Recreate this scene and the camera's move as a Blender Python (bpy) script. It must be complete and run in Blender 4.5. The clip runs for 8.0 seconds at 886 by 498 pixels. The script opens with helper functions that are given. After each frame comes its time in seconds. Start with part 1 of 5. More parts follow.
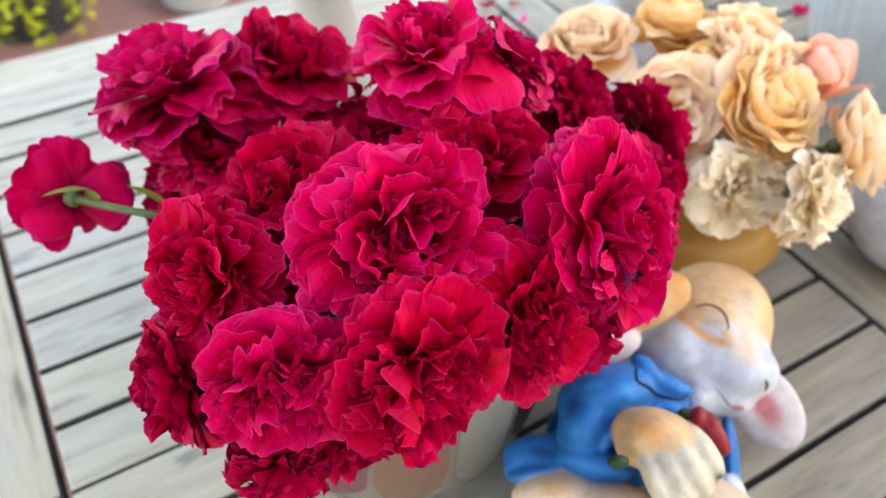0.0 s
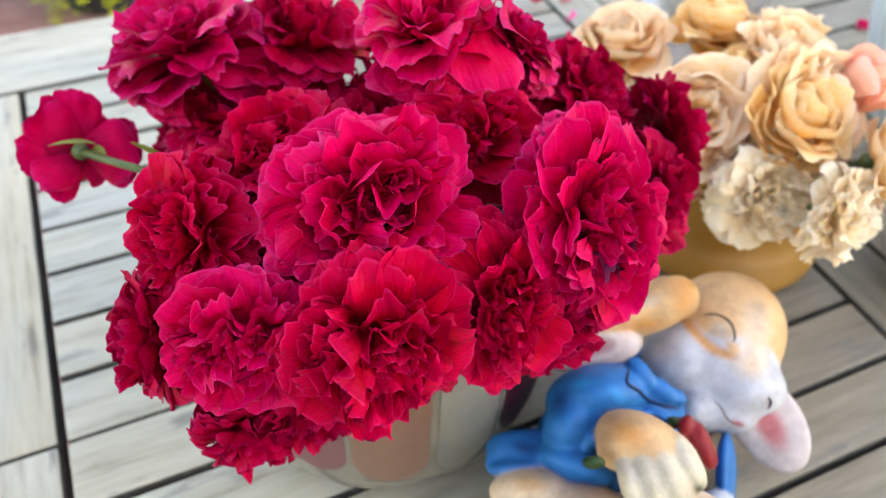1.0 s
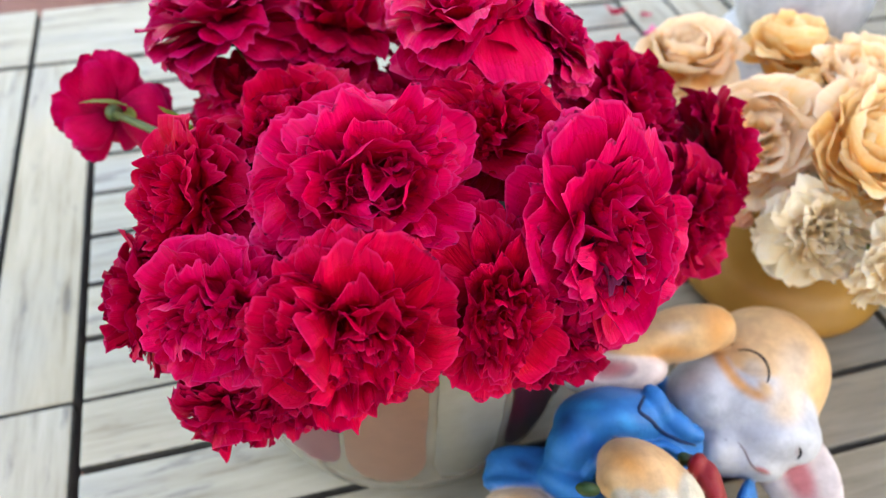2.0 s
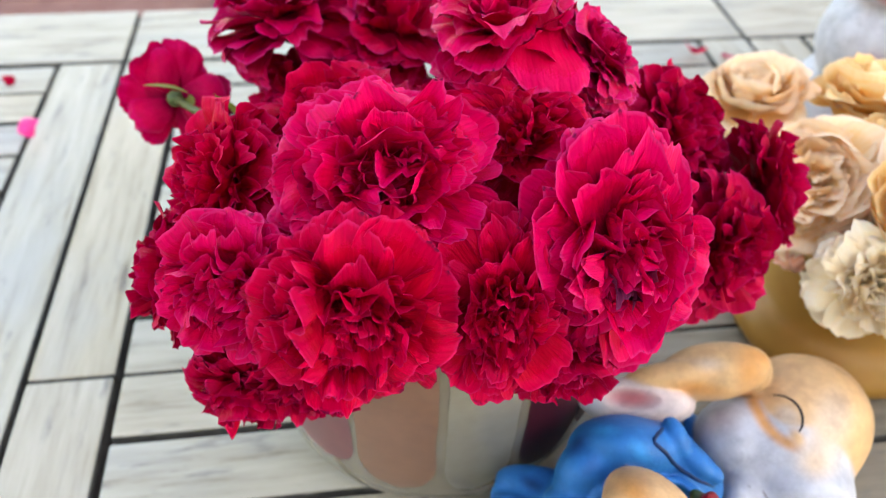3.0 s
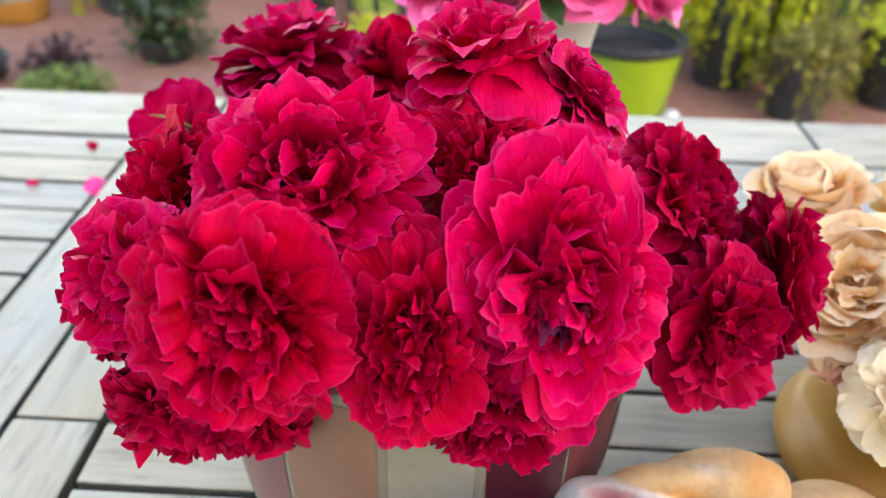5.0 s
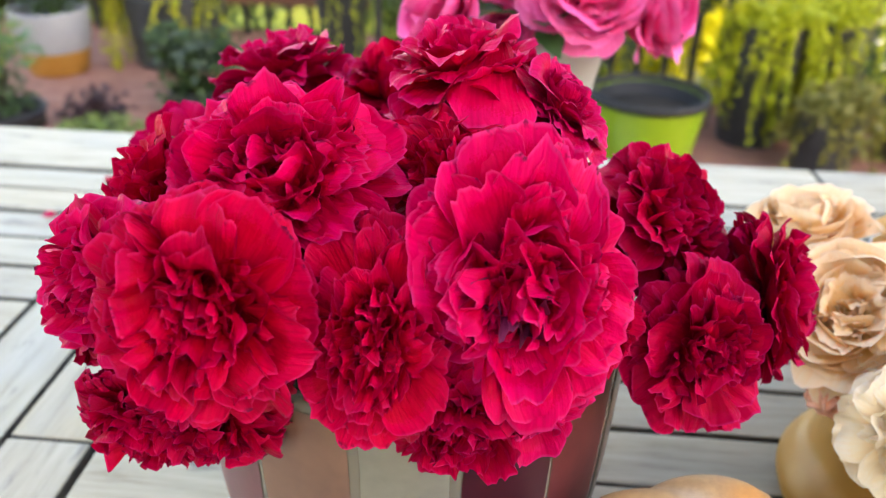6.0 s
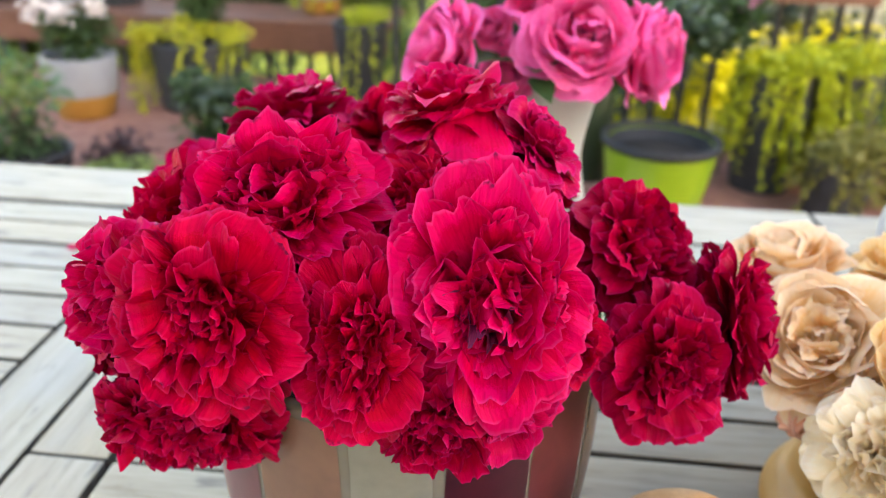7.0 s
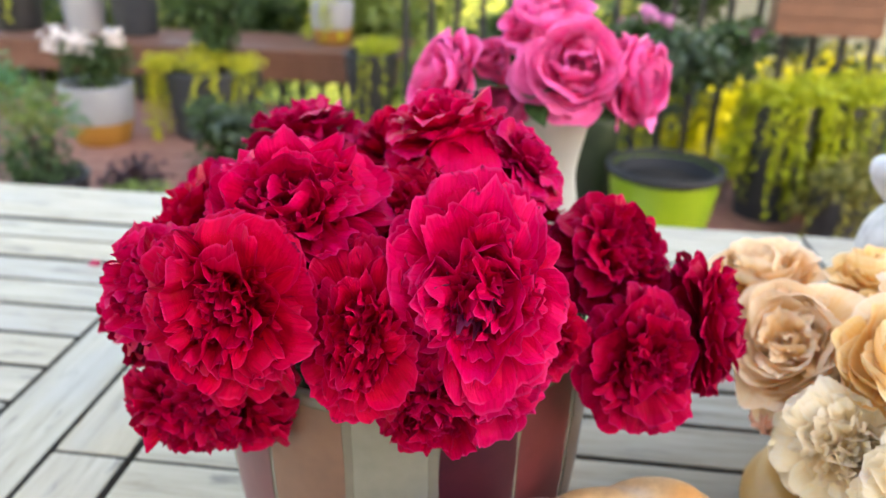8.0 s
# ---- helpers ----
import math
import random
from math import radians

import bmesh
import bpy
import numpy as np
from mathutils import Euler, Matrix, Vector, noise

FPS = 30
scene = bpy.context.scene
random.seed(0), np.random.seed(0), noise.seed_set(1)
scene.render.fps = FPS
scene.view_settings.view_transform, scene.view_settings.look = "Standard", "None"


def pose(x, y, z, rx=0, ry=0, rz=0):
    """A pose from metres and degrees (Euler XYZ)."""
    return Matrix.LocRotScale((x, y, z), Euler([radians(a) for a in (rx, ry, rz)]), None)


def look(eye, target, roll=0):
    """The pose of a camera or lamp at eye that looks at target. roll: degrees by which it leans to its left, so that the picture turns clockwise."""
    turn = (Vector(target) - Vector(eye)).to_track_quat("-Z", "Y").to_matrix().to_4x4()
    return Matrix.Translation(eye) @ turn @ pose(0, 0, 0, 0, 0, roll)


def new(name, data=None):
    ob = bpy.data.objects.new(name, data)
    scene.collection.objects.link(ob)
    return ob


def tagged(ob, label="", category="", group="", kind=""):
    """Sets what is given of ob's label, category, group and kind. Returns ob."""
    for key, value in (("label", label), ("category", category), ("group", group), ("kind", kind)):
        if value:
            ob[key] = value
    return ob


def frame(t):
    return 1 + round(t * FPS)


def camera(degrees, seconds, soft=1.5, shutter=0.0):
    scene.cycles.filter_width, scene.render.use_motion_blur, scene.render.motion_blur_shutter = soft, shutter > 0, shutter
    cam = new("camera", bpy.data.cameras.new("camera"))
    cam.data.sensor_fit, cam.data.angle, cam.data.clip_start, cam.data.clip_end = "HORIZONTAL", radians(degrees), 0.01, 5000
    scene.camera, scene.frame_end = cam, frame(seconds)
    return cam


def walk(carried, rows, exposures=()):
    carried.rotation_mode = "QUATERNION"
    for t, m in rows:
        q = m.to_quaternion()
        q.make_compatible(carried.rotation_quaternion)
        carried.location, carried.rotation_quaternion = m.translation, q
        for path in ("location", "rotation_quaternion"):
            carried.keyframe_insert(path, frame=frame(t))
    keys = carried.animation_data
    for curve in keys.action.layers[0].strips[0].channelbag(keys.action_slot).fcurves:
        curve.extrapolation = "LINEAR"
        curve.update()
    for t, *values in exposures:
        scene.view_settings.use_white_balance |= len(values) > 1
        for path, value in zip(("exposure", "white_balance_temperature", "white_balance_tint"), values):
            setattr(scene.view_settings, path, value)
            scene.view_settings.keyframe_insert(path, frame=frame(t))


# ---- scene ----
import itertools
cam = camera(59.17, 8.0, soft=1.1)
PATH = [
    (0, (0.08918, -0.32946, 1.23718), (0.26679, -0.03459, 0.87455), 1.59),
    (0.5, (0.0982, -0.33886, 1.23127), (0.2622, -0.03698, 0.86799), 1.87),
    (1, (0.11783, -0.34737, 1.22719), (0.26368, -0.03653, 0.86372), 2.09),
    (1.5, (0.13483, -0.34652, 1.21731), (0.25961, -0.02603, 0.85438), 2.38),
    (3, (0.17364, -0.36835, 1.203), (0.22932, -0.01211, 0.8566), 2.33),
    (3.5, (0.18323, -0.36641, 1.19303), (0.21834, 0.00493, 0.86005), 2.22),
    (4, (0.2053, -0.37271, 1.17879), (0.222, 0.0148, 0.86326), 2.08),
    (4.5, (0.22787, -0.37482, 1.16472), (0.22905, 0.0275, 0.86784), 1.85),
    (6, (0.26507, -0.38501, 1.13395), (0.23412, 0.04785, 0.8856), 1.51),
    (6.5, (0.27864, -0.39739, 1.13374), (0.24058, 0.04227, 0.89868), 1.43),
    (7, (0.28248, -0.41704, 1.14159), (0.23847, 0.02806, 0.91809), 1.37),
    (7.5, (0.28878, -0.43994, 1.14527), (0.24024, 0.00954, 0.93169), 1.33),
    (8, (0.29399, -0.45756, 1.14906), (0.24277, -0.0054, 0.94185), 1.34),
]
walk(cam, [(t, look(eye, target, roll)) for t, eye, target, roll in PATH], [(0.0, 2.95, 8600, 15), (3.5, 2.95, 8600, 15), (6.0, 2.97, 8600, 15), (8.0, 2.86, 8600, 15)])

# ---- light ----
cam.data.dof.use_dof = True
cam.data.dof.focus_distance = 0.292
cam.data.dof.aperture_fstop = 9.0

world = bpy.data.worlds.new("sky")
scene.world = world
world.use_nodes = True
wn = world.node_tree.nodes
sky = wn.new("ShaderNodeTexSky")
sky.sky_type = "NISHITA"
sky.sun_disc = False
sky.sun_elevation, sky.sun_rotation = radians(26), radians(149)
world.node_tree.links.new(sky.outputs["Color"], wn["Background"].inputs["Color"])
wn["Background"].inputs["Strength"].default_value = 0.15
sun = new("sun", bpy.data.lights.new("sun", "SUN"))
sun.data.energy, sun.data.angle, sun.data.color = 2.2, radians(0.6), (1.0, 0.93, 0.8)
sun.matrix_world = look((3.5, -5.8, 3.3), (0, 0, 0))


# ---- materials ----
def nodes(name):
    m = bpy.data.materials.new(name)
    m.use_nodes = True
    return m, m.node_tree.nodes, m.node_tree.links, m.node_tree.nodes["Principled BSDF"]


def coords(nt, links, stretch=(1, 1, 1)):
    """Object coordinates, shifted at random from piece to piece."""
    tc, info = nt.new("ShaderNodeTexCoord"), nt.new("ShaderNodeObjectInfo")
    mul = nt.new("ShaderNodeMath"); mul.operation = "MULTIPLY"; mul.inputs[1].default_value = 37.0
    links.new(info.outputs["Random"], mul.inputs[0])
    mapping = nt.new("ShaderNodeMapping"); mapping.inputs["Scale"].default_value = stretch
    links.new(tc.outputs["Object"], mapping.inputs["Vector"])
    add = nt.new("ShaderNodeVectorMath"); add.operation = "ADD"
    links.new(mapping.outputs["Vector"], add.inputs[0]); links.new(mul.outputs[0], add.inputs[1])
    return add.outputs["Vector"], info.outputs["Random"]


def noise_tex(nt, links, vec, scale, detail=4.0, rough=0.55):
    n = nt.new("ShaderNodeTexNoise")
    n.inputs["Scale"].default_value, n.inputs["Detail"].default_value, n.inputs["Roughness"].default_value = scale, detail, rough
    links.new(vec, n.inputs["Vector"])
    return n.outputs["Fac"]


def ramp(nt, links, fac, stops):
    r = nt.new("ShaderNodeValToRGB")
    while len(r.color_ramp.elements) < len(stops):
        r.color_ramp.elements.new(0.5)
    for e, (at, c) in zip(r.color_ramp.elements, stops):
        e.position, e.color = at, (*c, 1) if len(c) == 3 else c
    links.new(fac, r.inputs["Fac"])
    return r.outputs["Color"]


def mix(nt, links, fac, a, b, blend="MIX"):
    m = nt.new("ShaderNodeMix"); m.data_type, m.blend_type = "RGBA", blend
    for sock, v in ((m.inputs["Factor"], fac), (m.inputs["A"], a), (m.inputs["B"], b)):
        if hasattr(v, "is_output"):
            links.new(v, sock)
        else:
            sock.default_value = v if not isinstance(v, tuple) else (*v, 1)
    return m.outputs["Result"]


def bump(nt, links, bsdf, height, strength, distance):
    b = nt.new("ShaderNodeBump")
    b.inputs["Strength"].default_value, b.inputs["Distance"].default_value = strength, distance
    links.new(height, b.inputs["Height"]); links.new(b.outputs["Normal"], bsdf.inputs["Normal"])


def plain(name, dark, light, scale=30.0, rough=0.6, relief=0.15, metal=0.0, coat=0.0, depth=0.002):
    """A surface whose colour wanders between two tones at two scales."""
    m, nt, links, bsdf = nodes(name)
    vec, rnd = coords(nt, links)
    fine, broad = noise_tex(nt, links, vec, scale * 6, 3), noise_tex(nt, links, vec, scale, 4)
    both = mix(nt, links, 0.35, broad, fine)
    links.new(ramp(nt, links, both, [(0.32, dark), (0.68, light)]), bsdf.inputs["Base Color"])
    bsdf.inputs["Roughness"].default_value, bsdf.inputs["Metallic"].default_value = rough, metal
    bsdf.inputs["Coat Weight"].default_value, bsdf.inputs["Coat Roughness"].default_value = coat, 0.12
    if relief:
        bump(nt, links, bsdf, both, relief, depth)
    return m


def board_material():
    """Weathered, whitewashed hardwood: grain along the board's own x, grey and dark scuffs."""
    m, nt, links, bsdf = nodes("whitewashed_wood")
    vec, rnd = coords(nt, links, (4.0, 42.0, 42.0))
    vec2, _ = coords(nt, links, (6.0, 16.0, 16.0))
    vec3, _ = coords(nt, links, (14.0, 60.0, 60.0))
    grain = noise_tex(nt, links, vec, 2.2, 7, 0.65)
    patch = noise_tex(nt, links, vec2, 0.9, 3)
    scuff = noise_tex(nt, links, vec3, 1.1, 5, 0.6)
    base = ramp(nt, links, grain, [(0.24, (0.18, 0.135, 0.085)), (0.42, (0.41, 0.355, 0.27)), (0.7, (0.53, 0.475, 0.385))])
    tint = ramp(nt, links, rnd, [(0.0, (0.84, 0.88, 0.93)), (0.35, (1.0, 0.98, 0.94)), (0.7, (0.93, 0.95, 0.94)), (1.0, (1.0, 0.95, 0.86))])
    c = mix(nt, links, 1.0, base, tint, "MULTIPLY")
    grey = ramp(nt, links, patch, [(0.48, (0, 0, 0)), (0.68, (1, 1, 1))])
    c = mix(nt, links, mix(nt, links, 0.4, (0, 0, 0), grey), c, (0.36, 0.36, 0.345))
    # darker brown towards larger x and smaller y, its edge broken by noise
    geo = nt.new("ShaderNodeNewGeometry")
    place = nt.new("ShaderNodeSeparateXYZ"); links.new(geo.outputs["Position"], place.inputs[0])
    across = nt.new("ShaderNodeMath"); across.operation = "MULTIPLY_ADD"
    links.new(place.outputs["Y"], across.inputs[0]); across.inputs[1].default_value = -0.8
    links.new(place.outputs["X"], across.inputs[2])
    slant = nt.new("ShaderNodeMath"); slant.operation = "MULTIPLY_ADD"
    links.new(patch, slant.inputs[0]); slant.inputs[1].default_value = 0.5
    links.new(across.outputs[0], slant.inputs[2])
    umber = ramp(nt, links, slant.outputs[0], [(0.4, (0, 0, 0)), (0.85, (1, 1, 1))])
    c = mix(nt, links, mix(nt, links, 0.7, (0, 0, 0), umber), c, ramp(nt, links, grain, [(0.25, (0.07, 0.048, 0.03)), (0.7, (0.2, 0.158, 0.108))]))
    marks = ramp(nt, links, scuff, [(0.585, (0, 0, 0)), (0.7, (1, 1, 1))])
    c = mix(nt, links, mix(nt, links, 0.62, (0, 0, 0), marks), c, (0.13, 0.12, 0.115))
    links.new(c, bsdf.inputs["Base Color"])
    bsdf.inputs["Roughness"].default_value = 0.6
    bsdf.inputs["Specular IOR Level"].default_value = 0.3
    bump(nt, links, bsdf, grain, 0.3, 0.0015)
    return m


def petal_material(name, base, body, margin, lip_tint, through_light=0.08, rough=0.5, velvet=0.0, heart=0.34, nick=None):
    """A petal: colour runs from its claw to its margin (uv y), veins run lengthwise, the margin carries a painted light
    edge.
    """
    m, nt, links, bsdf = nodes(name)
    uv = nt.new("ShaderNodeUVMap"); uv.uv_map = "petal"
    sep = nt.new("ShaderNodeSeparateXYZ"); links.new(uv.outputs["UV"], sep.inputs[0])
    vec, rnd = coords(nt, links)
    blotch = noise_tex(nt, links, vec, 55, 3)
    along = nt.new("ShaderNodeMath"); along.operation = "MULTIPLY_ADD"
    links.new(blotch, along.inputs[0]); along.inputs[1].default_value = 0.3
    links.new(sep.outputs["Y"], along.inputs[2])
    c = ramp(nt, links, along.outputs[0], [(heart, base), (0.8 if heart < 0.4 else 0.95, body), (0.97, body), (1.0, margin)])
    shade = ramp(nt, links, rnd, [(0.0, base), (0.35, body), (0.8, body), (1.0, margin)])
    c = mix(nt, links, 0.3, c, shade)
    vein = nt.new("ShaderNodeTexNoise"); vein.inputs["Scale"].default_value, vein.inputs["Detail"].default_value = 1.0, 3.0
    st = nt.new("ShaderNodeMapping"); st.inputs["Scale"].default_value = (26.0, 3.0, 1.0)
    links.new(uv.outputs["UV"], st.inputs["Vector"]); links.new(st.outputs["Vector"], vein.inputs["Vector"])
    c = mix(nt, links, 0.22, c, ramp(nt, links, vein.outputs["Fac"], [(0.3, base), (0.7, margin)]))
    # thin pale rim: the light caught by the margin is painted in
    lip = ramp(nt, links, sep.outputs["Y"], [(0.965, (0, 0, 0)), (0.99, (0.6, 0.6, 0.6))])
    c = mix(nt, links, lip, c, lip_tint)
    if nick:
        spots = ramp(nt, links, noise_tex(nt, links, vec, 9.0, 2), [(0.6, (0, 0, 0)), (0.68, (1, 1, 1))])
        rim = ramp(nt, links, sep.outputs["Y"], [(0.94, (0, 0, 0)), (0.985, (0.8, 0.8, 0.8))])
        c = mix(nt, links, mix(nt, links, 1.0, spots, rim, "MULTIPLY"), c, nick)
    links.new(c, bsdf.inputs["Base Color"])
    bsdf.inputs["Roughness"].default_value = rough
    bsdf.inputs["Specular IOR Level"].default_value = 0.12
    bsdf.inputs["Specular Tint"].default_value = (*(0.35 + 0.65 * v for v in lip_tint), 1)
    bsdf.inputs["Sheen Weight"].default_value, bsdf.inputs["Sheen Roughness"].default_value = velvet, 0.4
    bsdf.inputs["Sheen Tint"].default_value = (*lip_tint, 1)
    crease = nt.new("ShaderNodeTexNoise"); crease.inputs["Scale"].default_value, crease.inputs["Detail"].default_value = 5.5, 4.0
    links.new(uv.outputs["UV"], crease.inputs["Vector"])
    bump(nt, links, bsdf, mix(nt, links, 0.3, crease.outputs["Fac"], vein.outputs["Fac"]), 0.85 if heart < 0.4 else 0.25, 0.0022)
    tr = nt.new("ShaderNodeBsdfTranslucent"); links.new(c, tr.inputs["Color"])
    both = nt.new("ShaderNodeMixShader"); both.inputs["Fac"].default_value = through_light
    links.new(bsdf.outputs["BSDF"], both.inputs[1]); links.new(tr.outputs["BSDF"], both.inputs[2])
    links.new(both.outputs["Shader"], nt["Material Output"].inputs["Surface"])
    return m


def leaf_material(name, dark, light, through_light=0.3):
    m, nt, links, bsdf = nodes(name)
    vec, rnd = coords(nt, links)
    geo = nt.new("ShaderNodeNewGeometry")
    spot = noise_tex(nt, links, vec, 40, 3)
    c = mix(nt, links, 0.4, ramp(nt, links, geo.outputs["Random Per Island"], [(0.0, dark), (1.0, light)]), ramp(nt, links, spot, [(0.3, dark), (0.7, light)]))
    links.new(c, bsdf.inputs["Base Color"])
    bsdf.inputs["Roughness"].default_value = 0.5
    tr = nt.new("ShaderNodeBsdfTranslucent"); links.new(c, tr.inputs["Color"])
    both = nt.new("ShaderNodeMixShader"); both.inputs["Fac"].default_value = through_light
    links.new(bsdf.outputs["BSDF"], both.inputs[1]); links.new(tr.outputs["BSDF"], both.inputs[2])
    links.new(both.outputs["Shader"], nt["Material Output"].inputs["Surface"])
    return m


def painted_material(name, rough=0.5, relief=0.5, coat=0.0):
    """Hand-painted cast resin: colour from the mesh's own paint layer, brushed."""
    m, nt, links, bsdf = nodes(name)
    at = nt.new("ShaderNodeAttribute"); at.attribute_name = "paint"
    vec, _ = coords(nt, links)
    brush, grit = noise_tex(nt, links, vec, 70, 5, 0.65), noise_tex(nt, links, vec, 420, 3)
    wash = noise_tex(nt, links, vec, 44, 6, 0.7)
    c = mix(nt, links, 0.4, at.outputs["Color"], ramp(nt, links, wash, [(0.34, (0.42, 0.42, 0.46)), (0.56, (1, 1, 1))]), "MULTIPLY")
    c = mix(nt, links, 0.6, c, ramp(nt, links, brush, [(0.35, (0.55, 0.53, 0.53)), (0.62, (0.84, 0.84, 0.84))]), "MULTIPLY")
    links.new(c, bsdf.inputs["Base Color"])
    bsdf.inputs["Roughness"].default_value = rough
    bsdf.inputs["Coat Weight"].default_value, bsdf.inputs["Coat Roughness"].default_value = coat, 0.2
    bsdf.inputs["Specular IOR Level"].default_value = 0.25
    bump(nt, links, bsdf, mix(nt, links, 0.4, brush, grit), relief, 0.0016)
    return m


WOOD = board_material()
# board sides and undersides darkened: the gaps' shade is put into their colour
WOOD_EDGE = plain("gap_shade_edge", (0.0353, 0.0324, 0.0282), (0.1411, 0.1305, 0.1129), 40, 0.9, 0.2)
# red claws run deeper than the body; crevice shade is put into them
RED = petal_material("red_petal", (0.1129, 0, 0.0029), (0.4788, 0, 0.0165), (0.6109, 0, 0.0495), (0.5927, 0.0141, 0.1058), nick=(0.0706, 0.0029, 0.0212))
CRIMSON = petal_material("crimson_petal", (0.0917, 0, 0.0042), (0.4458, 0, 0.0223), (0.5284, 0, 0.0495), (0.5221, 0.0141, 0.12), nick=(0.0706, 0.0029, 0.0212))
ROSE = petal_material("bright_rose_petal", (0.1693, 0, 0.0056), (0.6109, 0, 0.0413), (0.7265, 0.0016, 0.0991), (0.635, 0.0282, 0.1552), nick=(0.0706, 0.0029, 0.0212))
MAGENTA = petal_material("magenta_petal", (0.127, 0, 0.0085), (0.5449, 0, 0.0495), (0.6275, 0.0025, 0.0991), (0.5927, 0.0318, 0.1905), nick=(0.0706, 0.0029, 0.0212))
WITHERED = petal_material("withered_petal", (0.042, 0.0017, 0.0101), (0.1344, 0.005, 0.042), (0.1848, 0.0168, 0.0672), (0.21, 0.042, 0.1008), 0.1)
PEACH = petal_material("peach_petal", (0.98, 0.5, 0.1), (0.98, 0.69, 0.39), (0.98, 0.8, 0.61), (0.98, 0.77, 0.62), 0.22, heart=0.5)
CREAM = petal_material("cream_petal", (0.98, 0.66, 0.28), (0.98, 0.82, 0.57), (0.98, 0.88, 0.72), (0.98, 0.86, 0.72), 0.22, heart=0.45)
APRICOT = petal_material("apricot_petal", (0.98, 0.43, 0.05), (0.98, 0.62, 0.22), (0.98, 0.75, 0.43), (0.98, 0.76, 0.5), 0.22, heart=0.5)
CORAL = petal_material("coral_petal", (0.95, 0.34, 0.16), (0.97, 0.46, 0.3), (0.98, 0.6, 0.46), (0.97, 0.56, 0.44), 0.15)
PINK = petal_material("pink_petal", (0.72, 0.015, 0.13), (0.95, 0.085, 0.36), (0.97, 0.2, 0.5), (0.95, 0.22, 0.52), 0.1)
STEM = plain("rose_stem", (0.0423, 0.0706, 0.0141), (0.1129, 0.1411, 0.0353), 80, 0.5)
ROSE_LEAF = leaf_material("rose_leaf", (0.0071, 0.0212, 0.0085), (0.0282, 0.0635, 0.0212), 0.2)
SEPAL = leaf_material("pale_sepal", (0.1411, 0.1835, 0.0212), (0.2399, 0.254, 0.0494), 0.3)
GLAZE = plain("cream_glaze", (0.1764, 0.1482, 0.1129), (0.2258, 0.194, 0.1517), 9, 0.22, 0.04, coat=0.5)
OCHRE = plain("ochre_glaze", (0.34, 0.155, 0.025), (0.42, 0.205, 0.04), 14, 0.42, 0.1)
WHITE_CLAY = plain("white_ceramic", (0.4234, 0.4022, 0.374), (0.4798, 0.4586, 0.4304), 12, 0.35, 0.05)
BLUE_WHITE = plain("cool_white_ceramic", (0.5, 0.56, 0.6), (0.58, 0.63, 0.66), 12, 0.4, 0.05)
PAINTED = painted_material("painted_resin")
SOIL = plain("potting_soil", (0.0085, 0.0071, 0.0056), (0.0353, 0.0268, 0.0197), 60, 0.95, 0.8, depth=0.01)


# ---- making meshes ----
def part(name, bm, material, parent, label="", smooth=True):
    """One bmesh as one mesh object under a thing or under a part."""
    me = bpy.data.meshes.new(name)
    bm.to_mesh(me)
    bm.free()
    for m in material if isinstance(material, (list, tuple)) else (material,):
        me.materials.append(m)
    if smooth:
        me.shade_smooth()
    ob = new(name, me)
    ob.parent = parent
    return tagged(ob, label)


def thing(name, at, label, category, group="", kind="", turn=0.0):
    ob = new(name)
    ob.empty_display_size = 0.02
    ob.matrix_world = pose(*at, 0, 0, turn)
    return tagged(ob, label, category, group, kind)


def aim(n, spin=0.0):
    """A turn that takes +z to n."""
    return Vector(n).normalized().to_track_quat("Z", "Y").to_matrix().to_4x4() @ pose(0, 0, 0, 0, 0, spin)


def lathe(profile, seg=48, flute=None):
    """A turned body from (radius, height) pairs, bottom to top; flute(angle, height) may scale the radius."""
    bm = bmesh.new()
    rings = []
    for r, h in profile:
        ring = []
        for i in range(seg):
            a = 2 * math.pi * i / seg
            k = flute(a, h) if flute else 1.0
            ring.append(bm.verts.new((r * k * math.cos(a), r * k * math.sin(a), h)))
        rings.append(ring)
    for a, b in zip(rings, rings[1:]):
        for i in range(seg):
            j = (i + 1) % seg
            bm.faces.new((a[i], a[j], b[j], b[i]))
    bm.faces.new(list(reversed(rings[0])))
    bm.faces.new(rings[-1])
    return bm


def smooth_profile(points, steps=6):
    """Catmull-Rom through (radius, height) pairs."""
    p = [points[0], *points, points[-1]]
    out = []
    for i in range(1, len(p) - 2):
        for s in range(steps):
            t = s / steps
            out.append(tuple(0.5 * (2 * p[i][k] + (p[i + 1][k] - p[i - 1][k]) * t + (2 * p[i - 1][k] - 5 * p[i][k] + 4 * p[i + 1][k] - p[i + 2][k]) * t * t
                                    + (3 * p[i][k] - p[i - 1][k] - 3 * p[i + 1][k] + p[i + 2][k]) * t ** 3) for k in (0, 1)))
    return out + [points[-1]]


def vessel(outer, wall, floor_at=0.015, seg=64, flute=None):
    """A hollow pot: up the outside, over a rounded rim, down the inside."""
    out = smooth_profile(outer)
    r, h = out[-1]
    rim = [(r - wall * 0.15, h + wall * 0.35), (r - wall * 0.5, h + wall * 0.5), (r - wall * 0.85, h + wall * 0.35)]
    inside = [(max(a - wall, 0.004), b) for a, b in reversed(out) if b > floor_at]
    return lathe([(out[0][0] * 0.9, out[0][1]), *out, *rim, *inside, (0.003, floor_at)], seg, flute)


